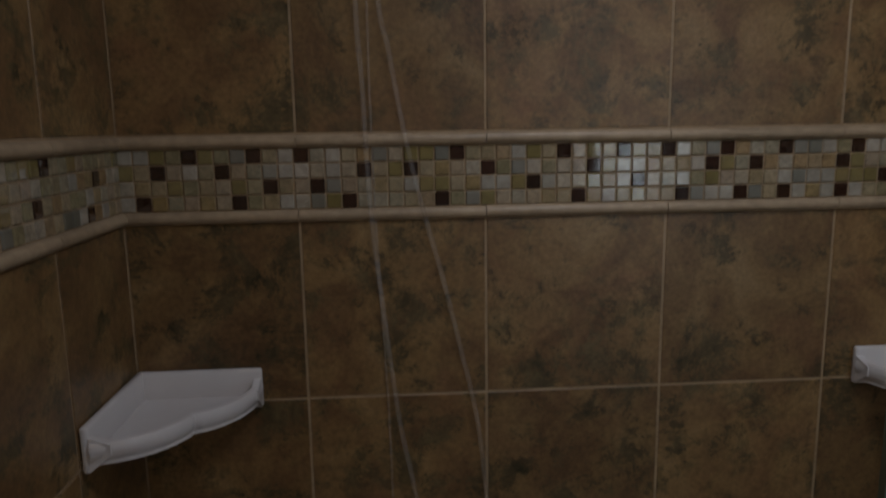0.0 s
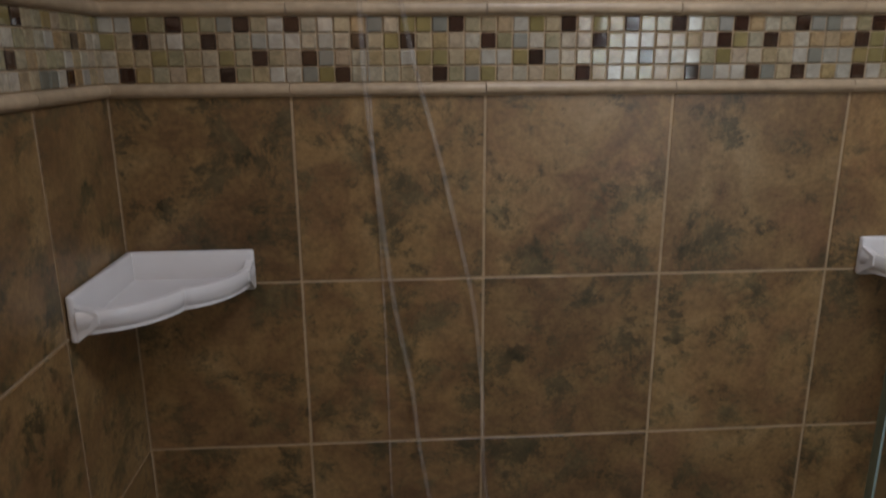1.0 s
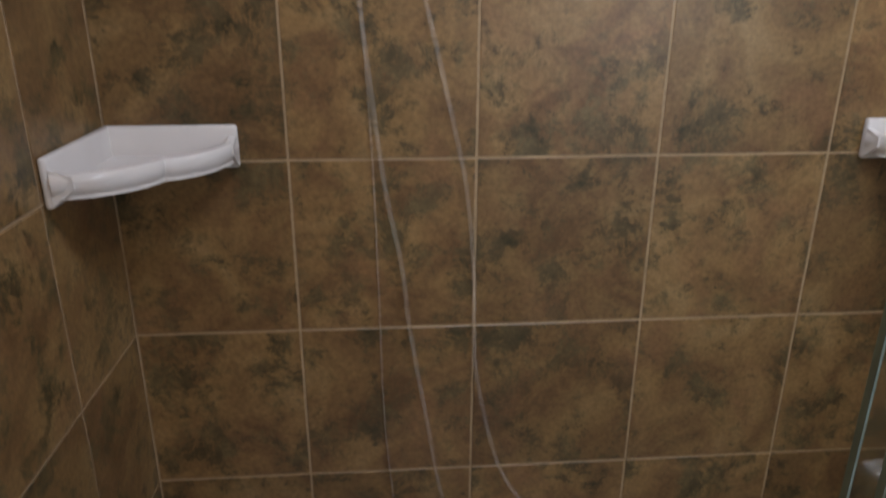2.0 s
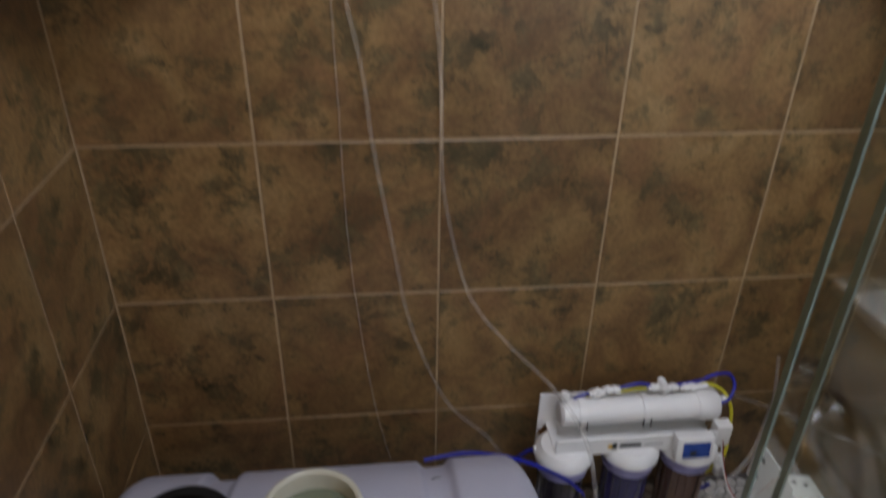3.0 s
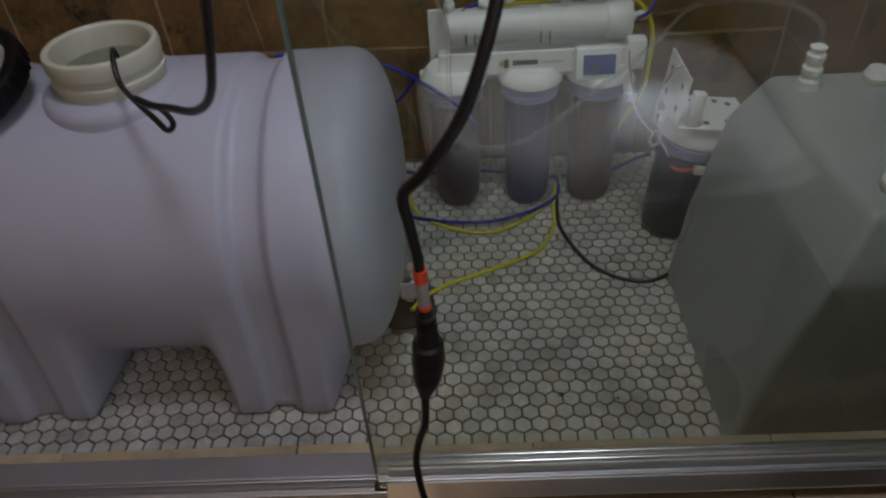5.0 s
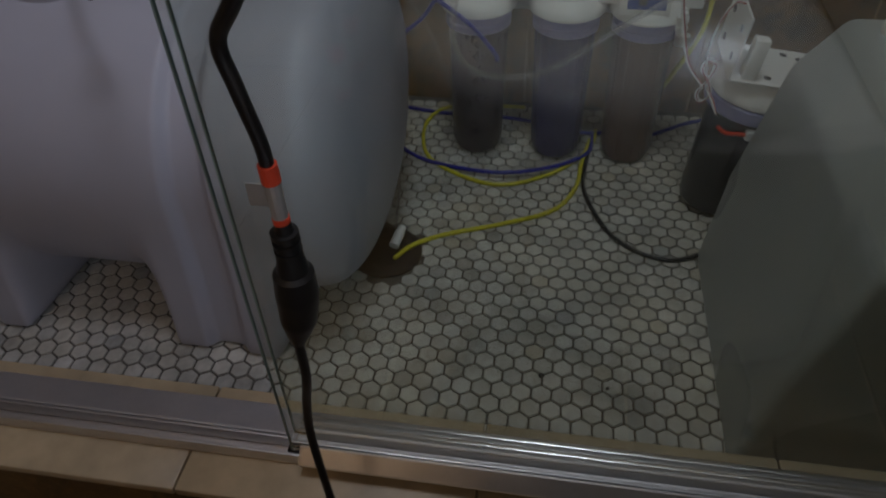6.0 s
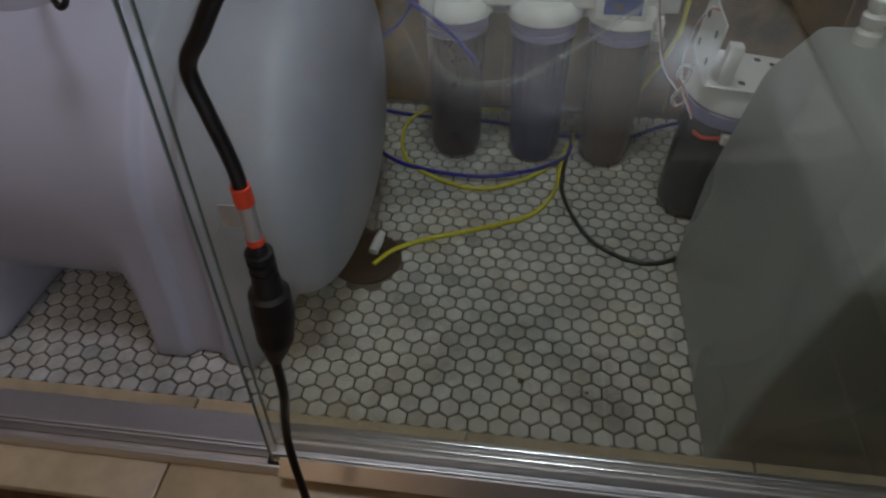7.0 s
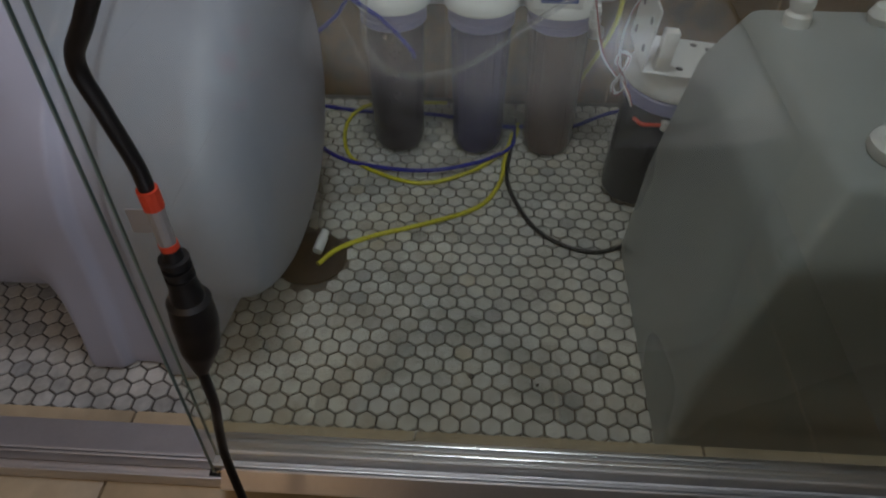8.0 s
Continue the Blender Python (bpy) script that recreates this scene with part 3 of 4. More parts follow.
# ---- fourth canister with its bracket ----
pre = thing("prefilter_canister", "black filter canister with a white head and angle bracket", "filter")
PX, PY = 1.236, -0.262
part("canister", lathe(bmesh.new(), [(0.0, 0.001), (0.038, 0.001), (0.046, 0.006), (0.049, 0.02), (0.055, 0.165), (0.061, 0.172), (0.063, 0.20), (0.06, 0.205)], 40, pose(PX, PY, 0)), M_CAN_D, pre, smooth=True)
part("ring", lathe(bmesh.new(), [(0.0615, 0.176), (0.0655, 0.179), (0.0655, 0.196), (0.062, 0.199)], 40, pose(PX, PY, 0)), M_PURPLE, pre, smooth=True)
part("head", lathe(bmesh.new(), [(0.062, 0.198), (0.066, 0.202), (0.066, 0.213), (0.060, 0.222), (0.054, 0.238), (0.0, 0.238)], 40, pose(PX, PY, 0)), M_WHITE, pre, smooth=True)
br = part("bracket", box(bx(1.176, 1.305, -0.325, -0.215, 0.2385, 0.2415, 0.001, 1), 1.174, 1.177, -0.325, -0.215, 0.2385, 0.325, 0.001, 1), M_WHITE, pre, "white drilled angle bracket")
for hx, hy in ((1.222, -0.235), (1.228, -0.306), (1.262, -0.232), (1.264, -0.298), (1.290, -0.308), (1.282, -0.240)):
    part("hole", lathe(bmesh.new(), [(0.0, 0.2416), (0.005, 0.2416), (0.005, 0.2424), (0.0, 0.2424)], 14, pose(hx, hy, 0)), M_INK, br)
for hy, hz in ((-0.24, 0.30), (-0.30, 0.30), (-0.24, 0.26), (-0.30, 0.262)):
    part("hole", lathe(bmesh.new(), [(0.0, 0.0), (0.0055, 0.0), (0.0055, 0.0008), (0.0, 0.0008)], 14, pose(1.1739, hy, hz, 0, -90)), M_INK, br)
part("sensor_box", bx(1.190, 1.210, -0.322, -0.304, 0.2418, 0.298, 0.003, 2), M_WHITE, pre, smooth=True)
fitting(1.276, -0.318, 0.200, "z", pre, 1.3)
fitting(1.264, -0.322, 0.166, "x", pre, 0.9)
part("plug_body", bx(1.226, 1.243, -0.328, -0.316, 0.155, 0.171, 0.002, 1), M_WHITE, pre)
part("red_lead", tube(bmesh.new(), [(1.186, -0.322, 0.168), (1.20, -0.324, 0.161), (1.226, -0.322, 0.162)], 0.003, 8, 5), M_RED, pre, "red wire")
lead = thing("wire_bundle", "twisted white and red wire tied in a small coil", "wire")
for off, m in ((0.0, M_WHITE), (0.0026, M_LEAD)):
    part("wire", tube(bmesh.new(), [(1.128 + off, -0.205, 0.30), (1.134 + off, -0.212, 0.26), (1.150 + off, -0.235, 0.20), (1.170 + off, -0.272, 0.182)], 0.0013, 6, 6), m, lead)
    part("wire", tube(bmesh.new(), [(1.19 + off, -0.30, 0.315), (1.178, -0.31, 0.322 - off), (1.166, -0.305, 0.29), (1.164, -0.29, 0.245 + off), (1.172, -0.275, 0.20)], 0.0013, 6, 6), m, lead)
    part("wire", tube(bmesh.new(), [(1.176, -0.276, 0.182), (1.182 + off, -0.30, 0.176), (1.187, -0.322, 0.168)], 0.0013, 6, 5), m, lead)
for k, (dx, dz, m) in enumerate(((0.0, 0.0, M_WHITE), (0.003, 0.002, M_WHITE), (0.0015, -0.003, M_LEAD))):
    part("loop", tube(bmesh.new(), [(1.174 + dx, -0.278 - 0.002 * k, 0.196 + dz), (1.163 + dx, -0.28, 0.212), (1.168 + dx, -0.28, 0.226 + dz), (1.180 + dx, -0.28, 0.218), (1.172 + dx, -0.28, 0.192), (1.163 + dx, -0.28, 0.176), (1.169 + dx, -0.28, 0.162 + dz), (1.181 + dx, -0.28, 0.172), (1.175 + dx, -0.279, 0.194)], 0.0013, 6, 6), m, lead)
lead.location = (0.012, 0, 0.026)
pre.matrix_world = pose(PX, PY, 0.003) @ pose(0, 0, 0, 0, 6.5, 0) @ pose(-PX, -PY, 0)

# ---- white storage bin ----
storage = thing("storage_bin", "white plastic bin with softly rounded edges on the shower floor", "bin")
bm = bmesh.new()
rings = []
for z, x0, ya, yb in ((0.0, 1.208, -0.742, -0.388), (0.15, 1.220, -0.745, -0.386), (0.310, 1.250, -0.746, -0.386), (0.376, 1.290, -0.714, -0.398)):
    rings.append([bm.verts.new(q) for q in ((x0, ya, z), (1.478, ya, z), (1.478, yb, z), (x0, yb, z))])
for a, b in zip(rings, rings[1:]):
    for i in range(4):
        bm.faces.new((a[i], a[(i + 1) % 4], b[(i + 1) % 4], b[i]))
bm.faces.new(rings[0])
bm.faces.new(rings[-1])
bmesh.ops.recalc_face_normals(bm, faces=bm.faces[:])
soft = [e for e in bm.edges if e.calc_face_angle(0) > 0.3 and max(v.co.z for v in e.verts) > 0.05]
bmesh.ops.bevel(bm, geom=soft, offset=0.012, segments=5, profile=0.5, affect="EDGES")
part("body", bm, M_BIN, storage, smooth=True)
latch = part("latch", lathe(bmesh.new(), [(0.013, 0.0), (0.027, 0.0), (0.029, 0.004), (0.028, 0.011), (0.024, 0.014), (0.018, 0.012), (0.015, 0.005), (0.0, 0.004)], 32, pose(1.345, -0.672, 0.3755)), M_WHITE, storage, "round white screw cap with a tab", smooth=True)
part("tab", bx(1.368, 1.430, -0.690, -0.655, 0.3765, 0.388, 0.004, 3), M_WHITE, latch, smooth=True)
part("spigot", lathe(bmesh.new(), [(0.0, 0.0), (0.014, 0.0), (0.014, 0.012), (0.010, 0.016), (0.013, 0.022), (0.013, 0.03), (0.009, 0.034), (0.012, 0.04), (0.012, 0.048), (0.008, 0.052), (0.011, 0.058), (0.0, 0.064)], 24,
     pose(1.325, -0.44, 0.376)), M_WHITE, storage, "ribbed white tube barb", smooth=True)
part("grip", lathe(bmesh.new(), [(0.0, 0.0), (0.016, 0.0), (0.018, 0.008), (0.013, 0.018), (0.0, 0.02)], 24, pose(1.42, -0.43, 0.3765)), M_WHITE, storage, smooth=True)
hose("clear_tube", [(1.325, -0.44, 0.438), (1.322, -0.432, 0.462), (1.292, -0.40, 0.474), (1.26, -0.32, 0.45), (1.225, -0.14, 0.36), (1.205, -0.06, 0.30), (1.22, -0.03, 0.12), (1.25, -0.03, 0.0045)], 0.0035, M_TUBE,
     "thin clear tube bending out of the bin's barb")

# ---- sliding glass and its track ----
GZ0, GZ1 = CURB_Z + 0.02, 1.92
doors = []
for i, (y, x) in enumerate(((-0.843, 0.745), (-0.820, 0.742))):
    d = thing("sliding_door", "frameless sliding glass shower door pushed to the side", "door", "shower doors")
    g = part("pane", bx(x + 0.0015, XR - 0.006, y - 0.003, y + 0.003, GZ0, GZ1), M_GLASS, d, "clear greenish glass")
    g.visible_shadow = False
    part("edge", bx(x, x + 0.0015, y - 0.003, y + 0.003, GZ0, GZ1), M_GLASSEDGE, d, "polished green glass edge")
    doors.append(d)
bm = tube(bmesh.new(), [(0.800, -0.8465, 0.935), (0.800, -0.889, 0.935), (0.812, -0.914, 0.935), (0.842, -0.926, 0.935), (0.95, -0.926, 0.935), (1.1, -0.926, 0.935), (1.26, -0.926, 0.935), (1.372, -0.926, 0.935), (1.402, -0.914, 0.935),
                         (1.414, -0.889, 0.935), (1.414, -0.8465, 0.935)], 0.0115, 18, 8)
part("towel_bar", bm, M_CHROME, doors[0], "bent chrome towel bar", smooth=True)
track = thing("door_track", "brushed aluminium sliding door track on the curb", "track")
T0, T1 = XL + 0.002, XR - 0.002
part("base_plate", bx(T0, T1, -0.851, -0.787, CURB_Z + 0.0005, CURB_Z + 0.004, 0.001, 1), M_ALU, track)
part("inner_ramp", prism(bmesh.new(), [(-0.7885, 0.0745), (-0.7885, 0.079), (-0.8255, 0.0875), (-0.8285, 0.0875), (-0.8285, 0.0745)], T0, 0.741, Matrix(((0, 0, 1, 0), (1, 0, 0, 0), (0, 1, 0, 0), (0, 0, 0, 1)))), M_ALU, track)
part("centre_fin", bx(T0, T1, -0.8345, -0.8310, 0.0745, 0.091, 0.0012, 2), M_ALU, track, smooth=True)
part("outer_lip", bx(T0, T1, -0.851, -0.8475, 0.0745, 0.087, 0.0012, 2), M_ALU, track, smooth=True)
for ya, yb in ((-0.7945, -0.7885), (-0.8045, -0.7995), (-0.8145, -0.8095)):
    part("inner_rail", bx(0.7425, T1, ya, yb, 0.0745, 0.0845, 0.0012, 2), M_ALUBRIGHT, track, smooth=True)
part("bottom_rail", bx(0.757, T1, -0.8275, -0.8235, 0.0885, 0.104, 0.001, 1), M_ALU, track)
part("sill_rail", prism(bmesh.new(), [(-0.8620, 0.0878), (-0.8620, 0.0905), (-0.8490, 0.1025), (-0.8468, 0.1025), (-0.8468, 0.0878)], 0.757, T1, Matrix(((0, 0, 1, 0), (1, 0, 0, 0), (0, 1, 0, 0), (0, 0, 0, 1)))), M_ALUBRIGHT, track, "bright sloping rail under the glass")
part("guide_block", bx(0.740, 0.770, -0.8470, -0.8350, 0.0745, 0.0875, 0.001, 1), M_CAP, track, "dark plastic guide block")

# ---- power cord over the towel bar ----
cord = thing("power_cord", "black cord draped over the towel bar with an inline plug", "cord")
part("cable", tube(bmesh.new(), [(0.418, -0.425, 0.446), (0.424, -0.446, 0.470), (0.430, -0.462, 0.486), (0.438, -0.490, 0.476), (0.449, -0.511, 0.461), (0.483, -0.558, 0.464), (0.512, -0.588, 0.458), (0.531, -0.606, 0.452), (0.540, -0.606, 0.461), (0.530, -0.602, 0.477),
                                 (0.510, -0.600, 0.488)], 0.0034, 10, 8), M_BLACK, cord, smooth=True)
part("cable", tube(bmesh.new(), [(0.505, -0.600, 0.490), (0.530, -0.622, 0.493), (0.562, -0.648, 0.503), (0.605, -0.695, 0.524), (0.641, -0.738, 0.561), (0.667, -0.778, 0.617), (0.690, -0.812, 0.69), (0.718, -0.858, 0.775), (0.762, -0.899, 0.85),
                                 (0.806, -0.940, 0.918), (0.826, -0.946, 0.945), (0.842, -0.928, 0.952), (0.856, -0.905, 0.937), (0.875, -0.887, 0.878), (0.889, -0.884, 0.81), (0.889, -0.912, 0.73), (0.867, -0.933, 0.655), (0.839, -0.932, 0.607),
                                 (0.822, -0.923, 0.582), (0.823, -0.919, 0.555), (0.826, -0.914, 0.52), (0.827, -0.914, 0.498)], 0.0042, 12, 8), M_BLACK, cord, smooth=True)
part("tape_band", tube(bmesh.new(), [(0.8268, -0.914, 0.506), (0.8272, -0.914, 0.494)], 0.0056, 14, 1), M_RED, cord, "orange-red tape")
part("label_sleeve", tube(bmesh.new(), [(0.8272, -0.914, 0.494), (0.828, -0.915, 0.470)], 0.0048, 14, 1), M_SILVER, cord, "silver label sleeve")
part("tag", bx(0.811, 0.823, -0.9145, -0.9137, 0.476, 0.492, 0, 1), M_SILVER, cord, "torn silver tag")
part("tape_band", tube(bmesh.new(), [(0.828, -0.915, 0.470), (0.8282, -0.915, 0.466)], 0.0053, 14, 1), M_RED, cord, "orange-red tape")


def plug_radius(u):
    for a, b, r0, r1 in ((0.0, 0.12, 0.0065, 0.0085), (0.12, 0.28, 0.0085, 0.0115), (0.28, 0.40, 0.0115, 0.014), (0.40, 0.58, 0.0175, 0.019), (0.58, 0.80, 0.019, 0.0165), (0.80, 1.01, 0.0165, 0.006)):
        if u <= b:
            return 0.74 * (r0 + (r1 - r0) * (u - a) / (b - a))
    return 0.006


plug = part("inline_plug", tube(bmesh.new(), [(0.8282, -0.915, 0.466), (0.828, -0.915, 0.432), (0.826, -0.915, 0.396), (0.821, -0.918, 0.360)], 0.01, 24, 14, plug_radius), M_BLACK, cord, "moulded black inline plug", smooth=True)
for zz in (0.457, 0.450, 0.443, 0.436):
    part("strain_ring", lathe(bmesh.new(), [(0.0065, -0.0018), (0.0086, -0.0015), (0.0086, 0.0015), (0.0065, 0.0018)], 18, pose(0.828, -0.915, zz)), M_BLACK, plug, smooth=True)
part("cable", tube(bmesh.new(), [(0.821, -0.918, 0.362), (0.818, -0.914, 0.315), (0.808, -0.905, 0.268), (0.803, -0.903, 0.22), (0.811, -0.914, 0.15), (0.826, -0.932, 0.07), (0.84, -0.955, -0.012), (0.87, -1.02, -0.029), (0.93, -1.15, -0.030)], 0.0036, 10, 8), M_BLACK, cord, smooth=True)


# ---- corner shelves ----
def corner_shelf(mirror):
    ob = thing("corner_shelf", "white glazed ceramic corner shelf with a scalloped lip", "shelf", "shower corner shelves")
    s = -1 if mirror else 1
    ob.matrix_world = Matrix.Translation((XR if mirror else XL, 0, 1.166)) @ Matrix.Diagonal((s, -1.12, 1, 1))
    front = [(0.206, 0.014), (0.200, 0.045), (0.186, 0.078), (0.164, 0.104), (0.142, 0.119), (0.128, 0.124), (0.124, 0.136), (0.112, 0.156), (0.090, 0.178), (0.062, 0.194), (0.034, 0.203), (0.014, 0.208)]
    part("tray", prism(bmesh.new(), [(0.001, 0.001)] + front, 0.012, 0.022), M_CERAMIC, ob)
    bm = bmesh.new()
    path = smooth_path([(x, y, 0.036) for x, y in front], 5)
    rows = []
    for i, q in enumerate(path):
        d = (path[min(i + 1, len(path) - 1)] - path[max(i - 1, 0)]).normalized()
        nrm = Vector((-d.y, d.x, 0)) * (1 if (-d.y * q.x + d.x * q.y) > 0 else -1)
        rows.append([bm.verts.new(q + nrm * o + Vector((0, 0, h))) for o, h in ((-0.010, -0.018), (-0.008, 0.006), (-0.003, 0.011), (0.003, 0.010), (0.006, 0.003), (0.004, -0.012), (-0.003, -0.022), (-0.010, -0.024))])
    for a, b in zip(rows, rows[1:]):
        for k in range(8):
            bm.faces.new((a[k], a[(k + 1) % 8], b[(k + 1) % 8], b[k]))
    bm.faces.new(rows[0])
    bm.faces.new(rows[-1])
    part("front_lip", bm, M_CERAMIC, ob, smooth=True)
    for along_x in (True, False):
        bm = bmesh.new()
        box(bm, 0.0008, 0.209, 0.0008, 0.0135, 0.0, 0.069, 0.005, 3)
        if not along_x:
            bmesh.ops.transform(bm, matrix=Matrix(((0, 1, 0, 0), (1, 0, 0, 0), (0, 0, 1, 0), (0, 0, 0, 1))), verts=bm.verts[:])
        part("wall_flange", bm, M_CERAMIC, ob, smooth=True)
        # bracket foot at the flange's free end
        bm = bmesh.new()
        prism(bm, [(0.0, 0.0), (0.030, 0.024), (0.030, 0.040), (0.0, 0.050)], -0.012, 0.0, pose(0.2085, 0.012, 0.003, 90, 0, 90))
        if not along_x:
            bmesh.ops.transform(bm, matrix=Matrix(((0, 1, 0, 0), (1, 0, 0, 0), (0, 0, 1, 0), (0, 0, 0, 1))), verts=bm.verts[:])
        part("foot", bm, M_CERAMIC, ob)
    return ob


corner_shelf(False)
corner_shelf(True)

# ---- toilet on the room's side of the glass ----
toilet = thing("toilet", "white glazed toilet with its lid closed beside the shower", "toilet")
TCY = -1.245
bm = bmesh.new()
rings = []
for z, xa, xb, hw in ((-0.035, 0.96, 1.36, 0.125), (0.02, 0.965, 1.36, 0.120), (0.12, 0.965, 1.36, 0.105), (0.20, 0.93, 1.36, 0.115), (0.245, 0.87, 1.36, 0.145), (0.29, 0.825, 1.36, 0.170), (0.34, 0.80, 1.36, 0.184), (0.385, 0.79, 1.36, 0.19), (0.40, 0.79, 1.36, 0.19)):
    ring = []
    for k in range(48):
        a = 2 * math.pi * k / 48
        c, s = math.cos(a), math.sin(a)
        x = (xa + xb) / 2 + (xb - xa) / 2 * math.copysign(abs(c) ** (0.9 if c < 0 else 0.55), c)
        ring.append(bm.verts.new((x, TCY + hw * math.copysign(abs(s) ** 0.9, s), z)))
    rings.append(ring)
for a, b in zip(rings, rings[1:]):
    for k in range(48):
        bm.faces.new((a[k], a[(k + 1) % 48], b[(k + 1) % 48], b[k]))
bm.faces.new(rings[0])
bm.faces.new(rings[-1])
part("bowl", bm, M_CERAMIC, toilet, smooth=True)
lid_outline = []
for k in range(40):
    a = 2 * math.pi * k / 40
    c, s = math.cos(a), math.sin(a)
    lid_outline.append((1.03 + 0.24 * math.copysign(abs(c) ** (0.9 if c < 0 else 0.6), c), TCY + 0.187 * math.copysign(abs(s) ** 0.9, s)))
toilet.matrix_world = Matrix.Translation((0, 0, -0.0046)) @ Matrix.Diagonal((1, 1, 0.87, 1))
part("seat", prism(bmesh.new(), lid_outline, 0.402, 0.418), M_SEAT, toilet)
bm = bmesh.new()
rings = []
for k, z in ((0.985, 0.420), (1.0, 0.423), (1.0, 0.428), (0.992, 0.435), (0.975, 0.441), (0.945, 0.446), (0.90, 0.450), (0.8, 0.455), (0.6, 0.460), (0.35, 0.463), (0.12, 0.464)):
    rings.append([bm.verts.new((1.03 + (x - 1.03) * k, TCY + (y - TCY) * k, z)) for x, y in lid_outline])
for a, b in zip(rings, rings[1:]):
    for i in range(40):
        bm.faces.new((a[i], a[(i + 1) % 40], b[(i + 1) % 40], b[i]))
bm.faces.new(rings[0])
bm.faces.new(rings[-1])
part("lid", bm, M_SEAT, toilet, smooth=True)
part("cistern", bx(1.285, 1.488, TCY - 0.22, TCY + 0.22, 0.40, 0.74, 0.02, 3), M_CERAMIC, toilet, smooth=True)
part("cistern_lid", bx(1.275, 1.490, TCY - 0.23, TCY + 0.23, 0.741, 0.775, 0.01, 3), M_CERAMIC, toilet, smooth=True)

# ---- window, vanity lamp and ceiling lamp of the room ----
window = thing("window_1", "white framed window with bright daylight behind four panes", "window", kind="structure")
x0, x1, z0, z1 = WIN
for a in ((x0, x0 + 0.045, z0, z1), (x1 - 0.045, x1, z0, z1), (x0 + 0.045, x1 - 0.045, z0, z0 + 0.045), (x0 + 0.045, x1 - 0.045, z1 - 0.045, z1)):
    part("window_frame", bx(a[0] + 0.001, a[1] - 0.001, ROOM_Y - 0.02, ROOM_Y + 0.012, a[2] + 0.001, a[3] - 0.001), M_WHITE, window)
part("glazing_bar", bx((x0 + x1) / 2 - 0.012, (x0 + x1) / 2 + 0.012, ROOM_Y - 0.016, ROOM_Y + 0.008, z0 + 0.045, z1 - 0.045), M_WHITE, window)
part("glazing_bar", bx(x0 + 0.045, x1 - 0.045, ROOM_Y - 0.015, ROOM_Y + 0.007, (z0 + z1) / 2 - 0.012, (z0 + z1) / 2 + 0.012), M_WHITE, window)
part("window_sill", bx(x0 - 0.05, x1 + 0.05, ROOM_Y + 0.001, ROOM_Y + 0.06, z0 - 0.03, z0 - 0.002, 0.004, 2), M_WHITE, window)


def glow(name, colour, strength):
    m, nt, b = mat(name)
    b.inputs["Emission Color"].default_value, b.inputs["Emission Strength"].default_value = (*colour, 1), strength
    return m


vanity = thing("vanity_lamp", "chrome wall lamp with two frosted warm globes", "lamp")
part("back_plate", bx(0.05, 0.43, ROOM_Y + 0.001, ROOM_Y + 0.02, 1.83, 1.90, 0.004, 2), M_CHROME, vanity)
for lx in (0.12, 0.36):
    part("arm", tube(bmesh.new(), [(lx, ROOM_Y + 0.02, 1.865), (lx, ROOM_Y + 0.09, 1.865)], 0.008, 10, 1), M_CHROME, vanity)
    g = part("globe", lathe(bmesh.new(), [(0.055 * math.sin(math.pi * i / 14), -0.055 * math.cos(math.pi * i / 14)) for i in range(15)], 28, pose(lx, ROOM_Y + 0.16, 1.86)), glow("warm_globe", (1.0, 0.66, 0.36), 9.0), vanity, "frosted warm globe", smooth=True)
    g.visible_shadow = False
cl = thing("ceiling_lamp", "flat round white ceiling lamp", "lamp")
part("rim", lathe(bmesh.new(), [(0.265, 2.35), (0.285, 2.35), (0.29, 2.36), (0.29, 2.42), (0.265, 2.42)], 56, pose(0.92, -0.74, 0), closed=False), M_WHITE, cl, smooth=True)
part("diffuser", lathe(bmesh.new(), [(0.0, 2.372), (0.264, 2.372), (0.264, 2.378), (0.0, 2.378)], 56, pose(0.92, -0.74, 0)), glow("lamp_diffuser", (0.92, 0.96, 1.0), 4.0), cl)

# ---- tiles of the walls, curb and floors ----
GAP = 0.0019
ZS = (-0.045, 0.256, 0.558, 0.866, 1.174, 1.483, 1.626, 1.932, 2.238, CEIL)
XS = (XL, 0.306, 0.616, 0.926, 1.227, XR)
YS = (0.0, -0.238, -0.546, -0.854)
tile_cache = {}


def slab(name, w, h, d, material, parent, m, bevel=0.0012, label=""):
    """A tile w by h, d thick, with its face towards local -y; alike sizes share a mesh."""
    key = (name, round(w, 4), round(h, 4), round(d, 4), material.name)
    if key not in tile_cache:
        bm = bmesh.new()
        box(bm, -w / 2, w / 2, 0, d, -h / 2, h / 2, bevel, 1)
        me = bpy.data.meshes.new(name)
        bm.to_mesh(me)
        bm.free()
        me.materials.append(material)
        tile_cache[key] = me
    ob = new(name, tile_cache[key])
    ob.matrix_world = m
    ob.parent = parent
    if label:
        tagged(ob, label)
    return ob


